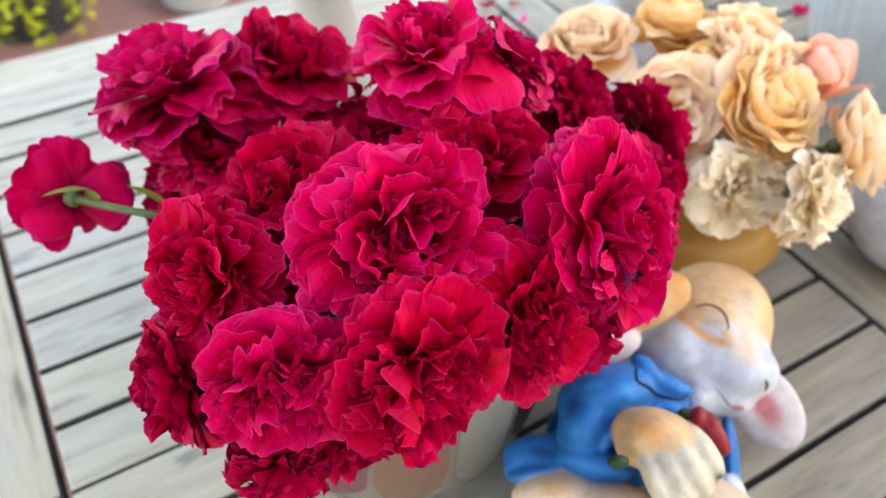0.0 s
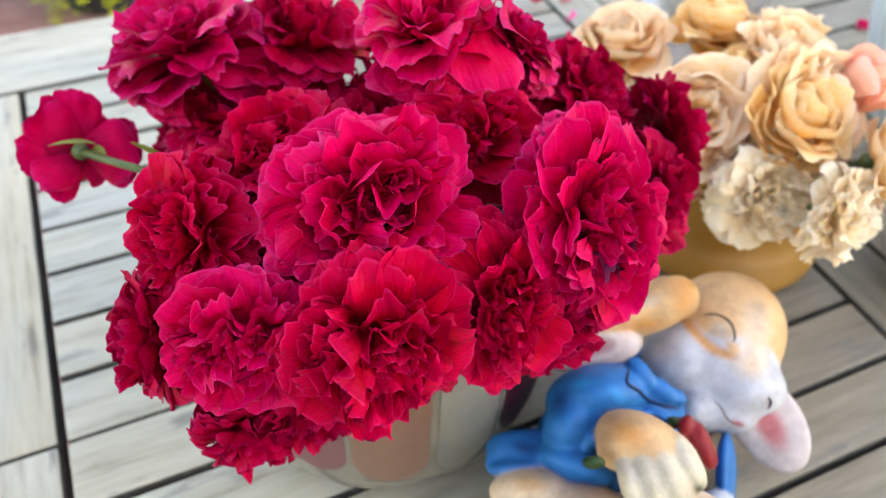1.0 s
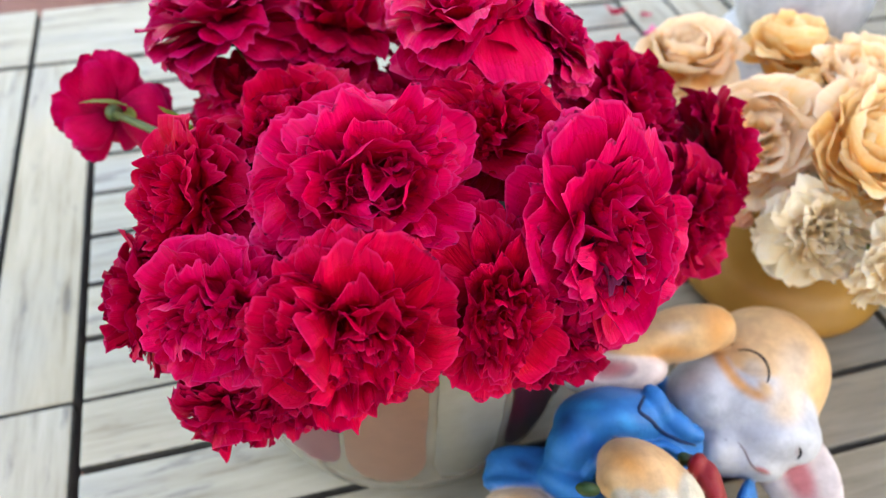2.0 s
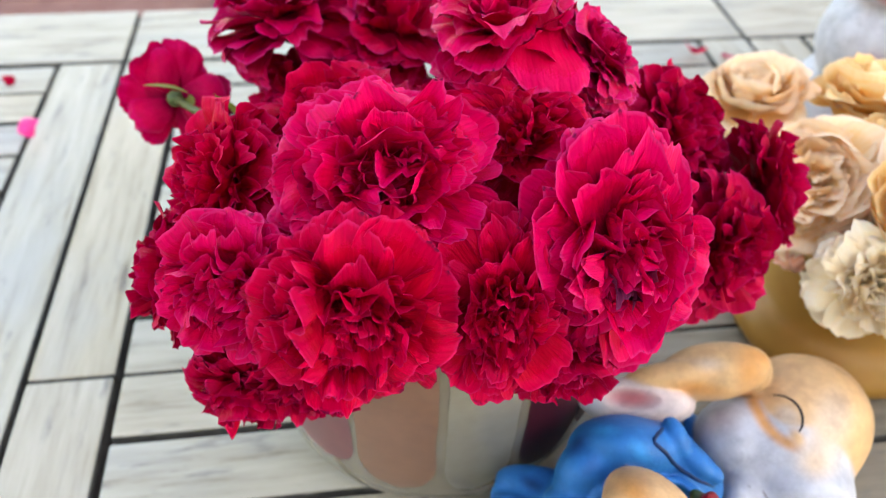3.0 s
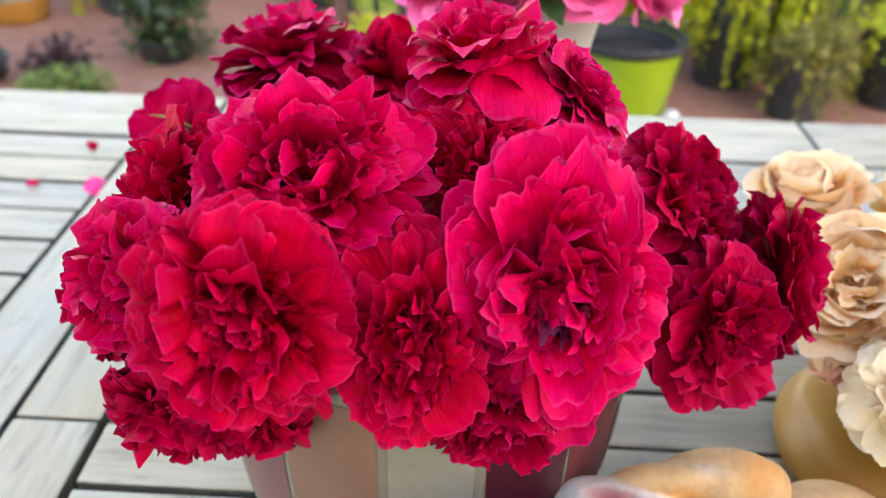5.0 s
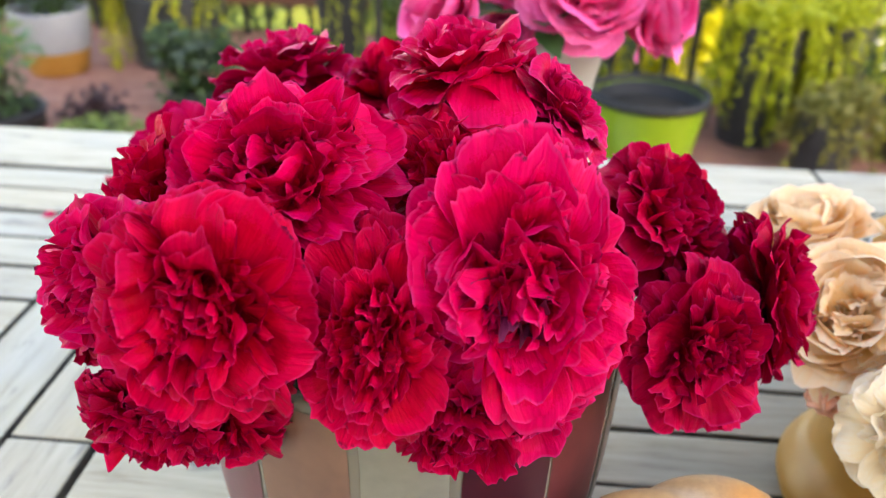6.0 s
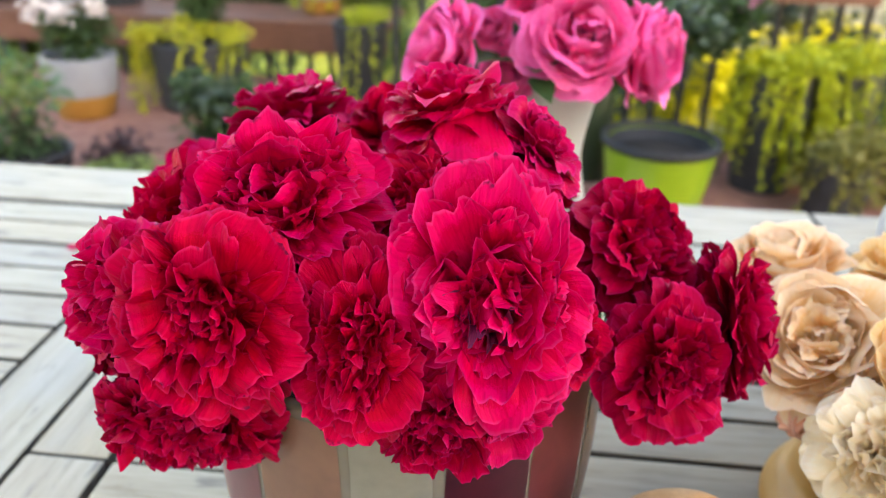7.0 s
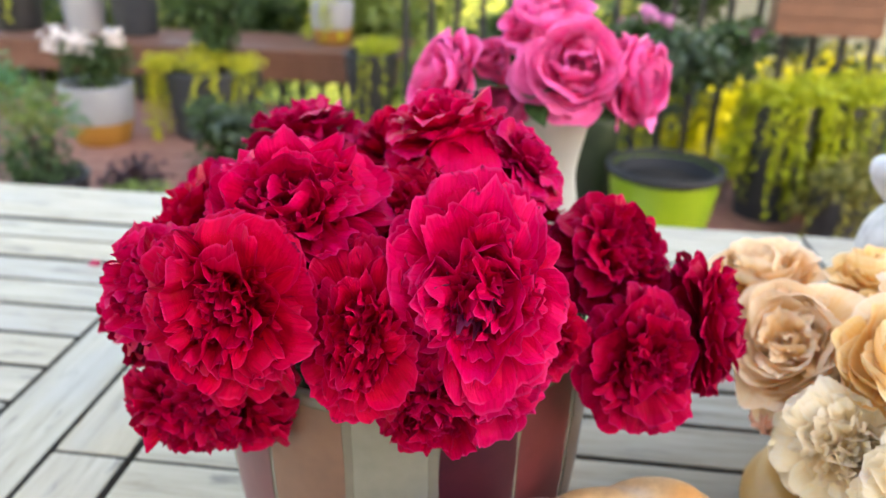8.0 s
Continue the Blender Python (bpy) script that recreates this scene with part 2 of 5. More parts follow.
def tube(points, radii, seg=7):
    """A tapered, bent rod along points."""
    bm = bmesh.new()
    rings = []
    pts = [Vector(p) for p in points]
    for i, p in enumerate(pts):
        d = (pts[min(i + 1, len(pts) - 1)] - pts[max(i - 1, 0)]).normalized()
        q = d.to_track_quat("Z", "Y")
        r = radii[i] if isinstance(radii, (list, tuple)) else radii
        rings.append([bm.verts.new(p + q @ Vector((r * math.cos(2 * math.pi * k / seg), r * math.sin(2 * math.pi * k / seg), 0))) for k in range(seg)])
    for a, b in zip(rings, rings[1:]):
        for k in range(seg):
            bm.faces.new((a[k], a[(k + 1) % seg], b[(k + 1) % seg], b[k]))
    bm.faces.new(list(reversed(rings[0])))
    bm.faces.new(rings[-1])
    return bm


def hoop(r, wall, z0, z1, seg=48):
    """A closed ring with a square section."""
    b = bmesh.new()
    rings = [[b.verts.new((q * math.cos(2 * math.pi * k / seg), q * math.sin(2 * math.pi * k / seg), z)) for k in range(seg)] for q, z in ((r, z0), (r, z1), (r - wall, z1), (r - wall, z0))]
    for p, q in zip(rings, rings[1:] + rings[:1]):
        for k in range(seg):
            b.faces.new((p[k], p[(k + 1) % seg], q[(k + 1) % seg], q[k]))
    return b


def bend(a, b, lift, n=8):
    """Points on a bow from a to b, pushed by lift in its middle."""
    a, b, lift = Vector(a), Vector(b), Vector(lift)
    return [a.lerp(b, i / n) + lift * math.sin(math.pi * i / n) for i in range(n + 1)]


def box(size, bevel=0.002, at=(0, 0, 0)):
    bm = bmesh.new()
    bmesh.ops.create_cube(bm, size=1.0, matrix=Matrix.Translation(at) @ Matrix.Diagonal((*size, 1)))
    if bevel:
        bmesh.ops.bevel(bm, geom=bm.edges[:], offset=bevel, segments=2, affect="EDGES", profile=0.6)
    return bm


# ---- petals and blooms ----
# half width, claw lean, tip lean, cup, wave, notch, fold, columns, rows
KINDS = {"guard": (0.47, -0.1, 0.2, 0.24, 0.07, 0.04, 0.0, 22, 13), "mid": (0.42, 0.1, -0.35, 0.36, 0.11, 0.07, 0.06, 22, 12), "inner": (0.37, 0.05, -0.25, 0.3, 0.22, 0.12, 0.2, 20, 11),
         "cupped": (0.56, 0.4, -1.05, 0.46, 0.04, 0.04, 0.0, 16, 11)}


def petal_mesh(kind, seed):
    """One petal of unit length, its claw at the origin, growing along +z and leaning to +y; the axis of the bloom lies at -y."""
    rng = random.Random(seed)
    wide, a0, a1, cup, wave, notch, fold, nu, nv = KINDS[kind]
    wide *= rng.uniform(0.85, 1.15)
    a0, a1 = a0 + rng.uniform(-0.25, 0.25), a1 + rng.uniform(-0.5, 0.5)
    cup *= rng.uniform(0.2, 1.5)
    wave *= rng.uniform(0.6, 1.5)
    notch *= rng.uniform(0.0, 1.6)
    fold *= rng.uniform(-1.0, 1.6)
    off, ph, kf = rng.uniform(-0.35, 0.35), rng.uniform(0, 6.3), rng.uniform(1.6, 3.2)
    skew, twist, roll = rng.uniform(-0.16, 0.16), rng.uniform(-0.35, 0.35), rng.uniform(-3.2, 1.6)
    me = bpy.data.meshes.new("petal")
    verts, faces, uvs = [], [], []
    for j in range(nv + 1):
        for i in range(nu + 1):
            u, v = math.sin(math.pi * (i / nu - 0.5)), (j / nv) ** 0.85
            edge = 0.5 + 0.5 * math.sqrt(max(0.0, 1 - abs(u) ** 3.6)) - notch * math.exp(-((u - off) / 0.12) ** 2)
            edge += 0.05 * noise.noise(Vector((u * 1.7, seed * 1.7, 0.3))) + (0.012 if kind == "cupped" else 0.045) * noise.noise(Vector((u * 8.5, seed * 1.7, 4.3)))
            s = v * edge
            y = z = 0.0
            for k in range(8):
                a = a0 + (a1 - a0) * s * (k + 0.5) / 8
                y, z = y + math.sin(a) * s / 8, z + math.cos(a) * s / 8
            a = a0 + (a1 - a0) * s
            w = wide * (0.16 + 0.84 * min(1, s * 1.25) ** 0.8) * (1 - 0.12 * max(0, s - 0.7))
            x = u * w + skew * s * s
            inward = cup * u * u * w * (0.5 + s) + fold * (1 - u * u) * s + twist * u * s * 0.2
            inward += wave * s * s * (math.sin(u * kf * 2 + ph) * (0.25 + abs(u)) + 1.1 * noise.noise(Vector((u * 2.1, s * 2.4, seed * 2.1))))
            inward += 0.05 * noise.noise(Vector((u * 1.5 + 9, s * 3, seed * 3.3)))
            inward += (0.01 if kind == "cupped" else 0.09) * s * s * noise.noise(Vector((u * 4.2, s * 2.5, seed * 1.3)))
            inward += roll * max(0.0, s - 0.75) ** 2 * (1.0 - 0.4 * u * u)
            verts.append((x, y - math.cos(a) * inward, z + math.sin(a) * inward))
            uvs.append(((u + 1) / 2, v))
    for j in range(nv):
        for i in range(nu):
            a = j * (nu + 1) + i
            faces.append((a, a + 1, a + nu + 2, a + nu + 1))
    me.from_pydata(verts, [], faces)
    layer = me.uv_layers.new(name="petal")
    for loop in me.loops:
        layer.data[loop.index].uv = uvs[loop.vertex_index]
    me.materials.append(RED)
    me.shade_smooth()
    return me


PETALS = {kind: [petal_mesh(kind, n * 7 + k) for k in range(count)] for n, (kind, count) in enumerate((("guard", 22), ("mid", 20), ("inner", 24), ("cupped", 18)))}

# Whorls: petals, lean from the axis, spread of the lean, length, kind
RUFFLED = [(11, 112, 10, 0.9, "guard"), (12, 97, 10, 1.0, "guard"), (13, 83, 12, 0.98, "guard"), (14, 70, 15, 0.9, "mid"), (15, 58, 18, 0.82, "mid"),
           (16, 46, 22, 0.72, "inner"), (17, 31, 26, 0.64, "inner"), (14, 13, 26, 0.52, "inner")]
BROAD = [(9, 110, 18, 0.95, "guard"), (10, 92, 20, 1.0, "guard"), (10, 75, 20, 0.98, "guard"), (10, 57, 22, 0.92, "guard"), (10, 40, 22, 0.82, "mid"), (9, 20, 20, 0.66, "inner")]
PEONY = [(8, 104, 9, 0.96, "cupped"), (9, 90, 10, 1.0, "cupped"), (9, 76, 12, 0.98, "cupped"), (9, 62, 14, 0.94, "cupped"), (9, 48, 16, 0.86, "cupped"), (11, 36, 20, 0.72, "mid"), (12, 22, 22, 0.6, "mid"), (9, 8, 18, 0.45, "inner")]
BUD = [(5, 30, 5, 1.0, "cupped"), (5, 20, 4, 1.0, "cupped"), (5, 10, 4, 0.98, "cupped")]


def rose(name, face, n, r, material, label, category, group, whorls=RUFFLED, foot=None, seed=1, accents=(), tall=1.0):
    """One cut rose: every petal a part, with a stem down to its foot and sepals under the bloom."""
    rng = random.Random(seed)
    n = Vector(n).normalized()
    seat = Vector(face) - n * r * 0.2
    ob = new(name)
    ob.empty_display_size = 0.02
    ob.matrix_world = Matrix.Translation(seat) @ aim(n) @ Matrix.Diagonal((1, tall, 1, 1))
    tagged(ob, label, category, group)
    turn = rng.uniform(0, 360)
    ragged = whorls in (RUFFLED, BROAD)
    first = rng.uniform(0, 360)
    hearts = [(rng.uniform(0.1, 0.3) * r, first + 120 * k + rng.uniform(-30, 30)) for k in range(3)] if ragged else [(0.0, 0.0)]
    lobes = [rng.uniform(0, 2 * math.pi) for _ in range(2)]
    for count, lean, spread, length, kind in whorls:
        turn += rng.uniform(20, 60)
        for k in range(count):
            me = rng.choice(PETALS[kind])
            p = new("petal", me)
            p.parent = ob
            size = r * length * (rng.uniform(0.94, 1.04) if lean > 70 else rng.uniform(0.74, 1.06))
            way = turn + 360 * k / count + rng.uniform(-14, 14)
            if ragged:
                size *= 0.97 + 0.03 * math.sin(2 * radians(way) + lobes[0]) + 0.03 * math.sin(3 * radians(way) + lobes[1])
            off, side = rng.choice(hearts) if kind == "inner" else (0.0, 0.0)
            p.matrix_basis = pose(off * math.cos(radians(side)), off * math.sin(radians(side)), rng.uniform(-0.06, 0.08) * r if ragged else 0, 0, 0, way) @ pose(0, r * 0.05, 0, -(lean + rng.uniform(-spread, spread)), 0, rng.uniform(-1, 1) * 1.6 * spread) @ Matrix.Diagonal((size * rng.uniform(0.85, 1.15), size, size, 1))
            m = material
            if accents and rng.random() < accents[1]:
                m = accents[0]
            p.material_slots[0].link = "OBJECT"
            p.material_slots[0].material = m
    inv = ob.matrix_world.inverted()
    bm = lathe(smooth_profile([(r * 0.03, -r * 0.34), (r * 0.14, -r * 0.25), (r * 0.14, -r * 0.1), (r * 0.05, -r * 0.02)], 3), 12)
    part("hip", bm, STEM, ob)
    if foot is not None:
        b = inv @ Vector(foot)
        pts = bend((0, 0, -r * 0.25), b, Vector((0, 0, -1)) * (b.length * 0.22), 9)
        part("stem", tube(pts, [0.0022] * 10), STEM, ob, "green stem")
    return ob


def leaf_bm(length, width, fold=0.25, seed=0, nu=4, nv=9, tooth=0.06):
    """A pointed, folded, toothed leaf along +x."""
    bm = bmesh.new()
    grid = []
    for j in range(nv + 1):
        v = j / nv
        w = width * math.sin(math.pi * min(1, v * 0.96 + 0.04) ** 0.8) * (1 + (tooth if j % 2 else -tooth))
        grid.append([bm.verts.new((length * v, (2 * i / nu - 1) * w / 2, fold * abs(2 * i / nu - 1) * w / 2 - 0.25 * length * v * v + 0.04 * length * noise.noise(Vector((v * 3, i, seed))))) for i in range(nu + 1)])
    for a, b in zip(grid, grid[1:]):
        for i in range(nu):
            bm.faces.new((a[i], a[i + 1], b[i + 1], b[i]))
    return bm


# ---- the ground, an added wall that shades it, and what closes the place ----
TOP = 0.74
BRICK = plain("deck_board", (0.2258, 0.0953, 0.0706), (0.3246, 0.1588, 0.12), 14, 0.85, 0.4, depth=0.004)
MORTAR = plain("deck_bed", (0.1835, 0.0706, 0.0494), (0.254, 0.1129, 0.0811), 20, 0.95, 0.3)
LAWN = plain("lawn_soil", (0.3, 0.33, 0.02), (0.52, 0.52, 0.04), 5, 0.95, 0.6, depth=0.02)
RAIL = plain("brown_stained_wood", (0.1129, 0.0459, 0.0282), (0.1764, 0.0776, 0.0494), 10, 0.6, 0.2)
DARK = plain("dark_iron", (0.0106, 0.0106, 0.0127), (0.0247, 0.0247, 0.0282), 20, 0.5, 0.1)
BLACK = plain("black_plastic", (0.0042, 0.0042, 0.0056), (0.0099, 0.0099, 0.012), 20, 0.6, 0.05)
SLATE = plain("slate_plastic", (0.0155, 0.0176, 0.0226), (0.0353, 0.0388, 0.048), 12, 0.5, 0.1)
LIME = plain("lime_plastic", (0.1552, 0.2611, 0.0085), (0.2117, 0.3175, 0.0141), 8, 0.4, 0.05)
POT_GREY = plain("pale_grey_glaze", (0.254, 0.2611, 0.2893), (0.3246, 0.3316, 0.3528), 8, 0.5, 0.1)
POT_ORANGE = plain("orange_clay", (0.3175, 0.1341, 0.0212), (0.3951, 0.1905, 0.0353), 10, 0.6, 0.15)
SIDING = plain("pale_siding", (0.36, 0.4, 0.43), (0.46, 0.5, 0.53), 6, 0.6, 0.1)
RENDERED = plain("sun_block_render", (0.66, 0.63, 0.6), (0.78, 0.75, 0.71), 4, 0.9, 0.2)
JENNY = leaf_material("golden_leaf", (0.24, 0.3, 0.01), (0.6, 0.62, 0.04), 0.35)
LIGHT_JENNY = leaf_material("yellow_leaf", (0.38, 0.4, 0.02), (0.62, 0.58, 0.05), 0.4)
GREEN = leaf_material("green_leaf", (0.0141, 0.0423, 0.0127), (0.0706, 0.1341, 0.0353), 0.3)
GREY_GREEN = leaf_material("grey_green_leaf", (0.0353, 0.0635, 0.0423), (0.0988, 0.1411, 0.0917), 0.25)
FRESH = leaf_material("fresh_green_leaf", (0.084, 0.1428, 0.0252), (0.2352, 0.3024, 0.0756), 0.35)
# leaf colour raised to bright yellow: the sunlight is in the colour
SUNLIT = leaf_material("sunlight_yellow_leaf", (0.42, 0.46, 0.02), (0.75, 0.72, 0.06), 0.4)
PURPLE = leaf_material("purple_leaf", (0.0141, 0.0056, 0.0099), (0.0564, 0.0176, 0.0247), 0.2)
SEA = leaf_material("sea_green_leaf", (0.03, 0.13, 0.05), (0.1, 0.3, 0.12), 0.3)
DRY = leaf_material("bronze_golden_leaf", (0.1411, 0.1341, 0.0212), (0.2822, 0.254, 0.0564), 0.35)
BOTTLE = plain("bottle_green_glaze", (0.0106, 0.0197, 0.0099), (0.0247, 0.0388, 0.0197), 12, 0.4, 0.1)
BARK = plain("bark", (0.0282, 0.0197, 0.0141), (0.0776, 0.0564, 0.0423), 40, 0.9, 0.6)
BLOSSOM_WHITE = leaf_material("white_blossom", (0.7, 0.6, 0.56), (0.85, 0.8, 0.76), 0.3)
BLOSSOM_PINK = leaf_material("pink_blossom", (0.6, 0.16, 0.4), (0.75, 0.35, 0.6), 0.3)
BLOSSOM_LILAC = leaf_material("lilac_blossom", (0.35, 0.3, 0.6), (0.6, 0.55, 0.8), 0.3)

bm = bmesh.new()
bmesh.ops.create_grid(bm, x_segments=20, y_segments=20, size=600)
for v in bm.verts:
    v.co.z = -0.75
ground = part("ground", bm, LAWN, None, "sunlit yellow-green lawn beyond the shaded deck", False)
tagged(ground, "", "lawn", "", "structure")
bm = bmesh.new()
outline = [bm.verts.new((x, y, -0.012)) for x, y in ((-9, -6.2), (9, -6.2), (9, 2.95), (2.6, 3.02), (-0.3, 3.2), (-0.45, 3.98), (-9, 4.15))]
face = bm.faces.new(outline)
low = bmesh.ops.extrude_face_region(bm, geom=[face])["geom"]
for v in low:
    if isinstance(v, bmesh.types.BMVert):
        v.co.z -= 0.4
bmesh.ops.recalc_face_normals(bm, faces=bm.faces[:])
patio = part("pavement", bm, MORTAR, None, "reddish brown deck floor of long boards around the table", False)
tagged(patio, "", "patio", "", "structure")
DECK = {}
for k in range(67):
    y = -5.86 + 0.147 * k
    x0, x1 = (-8.98, 8.98) if y < 2.86 else (-8.98, -0.42)
    if (x0, x1) not in DECK:
        b = box((x1 - x0, 0.141, 0.012), 0.002)
        DECK[x0, x1] = bpy.data.meshes.new("deck_board")
        b.to_mesh(DECK[x0, x1])
        b.free()
        DECK[x0, x1].materials.append(BRICK)
    ob = new("deck_board", DECK[x0, x1])
    ob.parent = patio
    ob.location = ((x0 + x1) / 2, y, -0.006)
# unseen wall, added to hold off the sun and bounce soft fill
sun_block = part("wall_south", box((17, 0.3, 6.5), 0.01, (-0.6, -6.0, 3.25)), RENDERED, None, "plain pale wall out of view, added to shade the patio", False)
tagged(sun_block, "", "wall", "", "structure")

# ---- the table ----
table = thing("garden_table", (0, 0, TOP), "whitewashed weathered slatted wooden garden table with dark gaps", "table")
BOARDS = {}


def board(x0, x1, y0, y1, along, name="slat"):
    """One bevelled board; its own x runs along its grain."""
    w, d = x1 - x0, y1 - y0
    size = (round(w, 4), round(d, 4)) if along == "x" else (round(d, 4), round(w, 4))
    if size not in BOARDS:
        b = box((*size, 0.028), 0.0022)
        me = bpy.data.meshes.new(name)
        b.to_mesh(me)
        b.free()
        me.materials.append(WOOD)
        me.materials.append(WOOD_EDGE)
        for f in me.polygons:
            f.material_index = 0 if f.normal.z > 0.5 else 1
        BOARDS[size] = me
    ob = new(name, BOARDS[size])
    ob.parent = table
    rng = random.Random(int(x0 * 9000) * 31 + int(y0 * 7000))
    ob.matrix_basis = pose((x0 + x1) / 2, (y0 + y1) / 2, -0.014 - rng.uniform(0, 0.0012), rng.uniform(-0.15, 0.15), rng.uniform(-0.05, 0.05), 0 if along == "x" else 90)
    return ob


PITCH, GAP, FAR, NEAR = 0.0551, 0.0048, 0.4405, -0.4959
for x0, x1, left, right in ((-0.81, -0.0705, 0.064, 0.0655), (-0.0655, 0.6615, 0.0605, 0.0575), (0.6665, 1.40, 0.0655, 0.064)):
    board(x0, x1, FAR + GAP, 0.563, "x", "end_board")
    board(x0, x1, NEAR - 0.118, NEAR - GAP, "x", "end_board")
    if x0 < -0.5 or x0 > 0.5:
        board(x0, x0 + left, NEAR, FAR, "y", "side_board")
    else:
        board(x0, x0 + left, 0.0012, FAR, "y", "side_board")
        board(x0, x0 + left, NEAR, -0.0012, "y", "side_board")
    board(x1 - right, x1, NEAR, FAR, "y", "side_board")
    for k in range(-9, 8):
        lo = 0.0012 if k == 0 else PITCH * k + GAP / 2
        hi = -0.0012 if k == -1 else PITCH * (k + 1) - GAP / 2
        board(x0 + left + 0.006, x1 - right - 0.005, lo, min(hi, FAR), "x")
for x in (-0.6, -0.07, 0.3, 0.664, 1.2):
    part("bearer", box((0.05, 1.06, 0.04), 0.003, (x, -0.02, -0.049)), RAIL, table, "dark bearer under the slats", False)
for x in (-0.76, 1.34):
    for y in (-0.54, 0.5):
        part("leg", box((0.07, 0.07, TOP - 0.024), 0.004, (x, y, -(TOP + 0.024) / 2 + 0.0)), WOOD, table, "", False)


# ---- pots on the table ----
POT = (0.224, -0.030)
pot = thing("flower_pot", (*POT, TOP), "cream glazed ceramic pot with painted pink and maroon petal strokes", "flower pot")
POT_OUT = [(0.085, 0.0), (0.097, 0.008), (0.108, 0.035), (0.1135, 0.08), (0.1155, 0.13), (0.117, 0.176)]
part("body", vessel(POT_OUT, 0.007, 0.012, 96), GLAZE, pot)
POT_CURVE = smooth_profile(POT_OUT)


def pot_radius(h):
    for (r0, h0), (r1, h1) in zip(POT_CURVE, POT_CURVE[1:]):
        if h0 <= h <= h1:
            return r0 + (r1 - r0) * (h - h0) / max(h1 - h0, 1e-6)
    return POT_CURVE[-1][0]


def stroke(angle, width, low, high, material, label):
    """A painted petal-shaped patch that lies on the pot, rounded at its lower end."""
    b = bmesh.new()
    rows = []
    for j in range(25):
        v = j / 24
        h = low + (high - low) * v
        end = min(1.0, math.sqrt(max(0.0, 1 - (1 - min(1, v / 0.26)) ** 2)))
        w = width / 2 * end * (1 + 0.05 * noise.noise(Vector((v * 5, angle, 2)))) + 0.0002
        row = []
        for i in range(11):
            s = (2 * i / 10 - 1) * w
            a = radians(angle) + s / pot_radius(h)
            r = pot_radius(h) + 0.0004
            row.append(b.verts.new((r * math.cos(a), r * math.sin(a), h)))
        rows.append(row)
    for p, q in zip(rows, rows[1:]):
        for i in range(10):
            b.faces.new((p[i], p[i + 1], q[i + 1], q[i]))
    return part("painted_stroke", b, material, pot, label)


def stroke_material(name, c):
    return plain(name, tuple(v * 0.42 for v in c), tuple(min(1, v * 0.61) for v in c), 16, 0.35, 0.05, coat=0.2)


PALE_PINK, DUSTY, SALMON = stroke_material("pale_pink_glaze", (0.4234, 0.2964, 0.2681)), stroke_material("dusty_pink_glaze", (0.3528, 0.1058, 0.12)), stroke_material("salmon_glaze", (0.4234, 0.2117, 0.1411))
IVORY, PLUM, MAROON, TAN = stroke_material("ivory_glaze", (0.4375, 0.4022, 0.3316)), plain("plum_glaze", (0.0353, 0.0029, 0.0056), (0.0706, 0.0071, 0.0127), 16, 0.45, 0.05, coat=0.03), plain("maroon_glaze", (0.0988, 0.0127, 0.0155), (0.1552, 0.0247, 0.0282), 16, 0.45, 0.05, coat=0.03), stroke_material("tan_glaze", (0.3528, 0.2046, 0.1341))
for angle, width, low, m, label in ((196, 0.036, 0.06, PALE_PINK, "pale pink painted stroke"), (227, 0.046, 0.05, DUSTY, "dusty pink painted stroke"), (251.5, 0.045, 0.042, SALMON, "salmon painted stroke"),
                                    (275, 0.038, 0.04, IVORY, "ivory painted stroke"), (298.5, 0.043, 0.046, PLUM, "dark plum painted stroke"), (321, 0.042, 0.05, MAROON, "maroon painted stroke"), (345, 0.042, 0.05, TAN, "tan painted stroke"),
                                    (10, 0.042, 0.05, PALE_PINK, "pale pink painted stroke"), (172, 0.042, 0.05, IVORY, "ivory painted stroke")):
    stroke(angle, width, low, 0.172, m, label)

OPOT = (0.545, -0.003)
ochre = thing("ochre_pot", (*OPOT, TOP), "ochre glazed straight-necked ceramic pot holding peach roses", "flower pot")
jar = part("body", vessel([(0.068, 0.0), (0.08, 0.006), (0.083, 0.018), (0.076, 0.032), (0.066, 0.048), (0.064, 0.1), (0.068, 0.138)], 0.006, 0.012, 72), OCHRE, ochre)
part("rim", hoop(0.0715, 0.009, 0.132, 0.142), OCHRE, jar, "rounded ochre rim")

VASE = (0.312, 0.25)
vase = thing("white_vase", (*VASE, TOP), "slim white ceramic vase with a flared mouth", "vase")
part("body", vessel([(0.04, 0.0), (0.045, 0.02), (0.04, 0.09), (0.0275, 0.155), (0.0265, 0.185), (0.036, 0.233)], 0.004, 0.012, 56), WHITE_CLAY, vase)

ribbed = thing("ribbed_vase", (0.86, 0.05, TOP), "large pale blue-white ribbed ceramic vase", "vase")
jar = part("body", vessel([(0.06, 0.0), (0.07, 0.02), (0.095, 0.1), (0.1, 0.18), (0.075, 0.27), (0.08, 0.3)], 0.006, 0.015, 240, lambda a, h: 1 + 0.012 * math.cos(40 * a + 30 * h)), BLUE_WHITE, ribbed)
part("rim", hoop(0.084, 0.01, 0.296, 0.306), BLUE_WHITE, jar, "smooth pale rim")

# ---- the red roses ----
# face, direction, radius, petals, remark
FOOT = (POT[0], POT[1], TOP + 0.03)
def red(face, n, r, m, tone, old, whorls, tall):
    return rose("red_rose", face, n, r, m, tone + " ruffled double rose bloom in the cream pot", "rose", "roses in the cream pot", whorls, FOOT, next(SEEDS), (WITHERED, old) if old else (), tall)


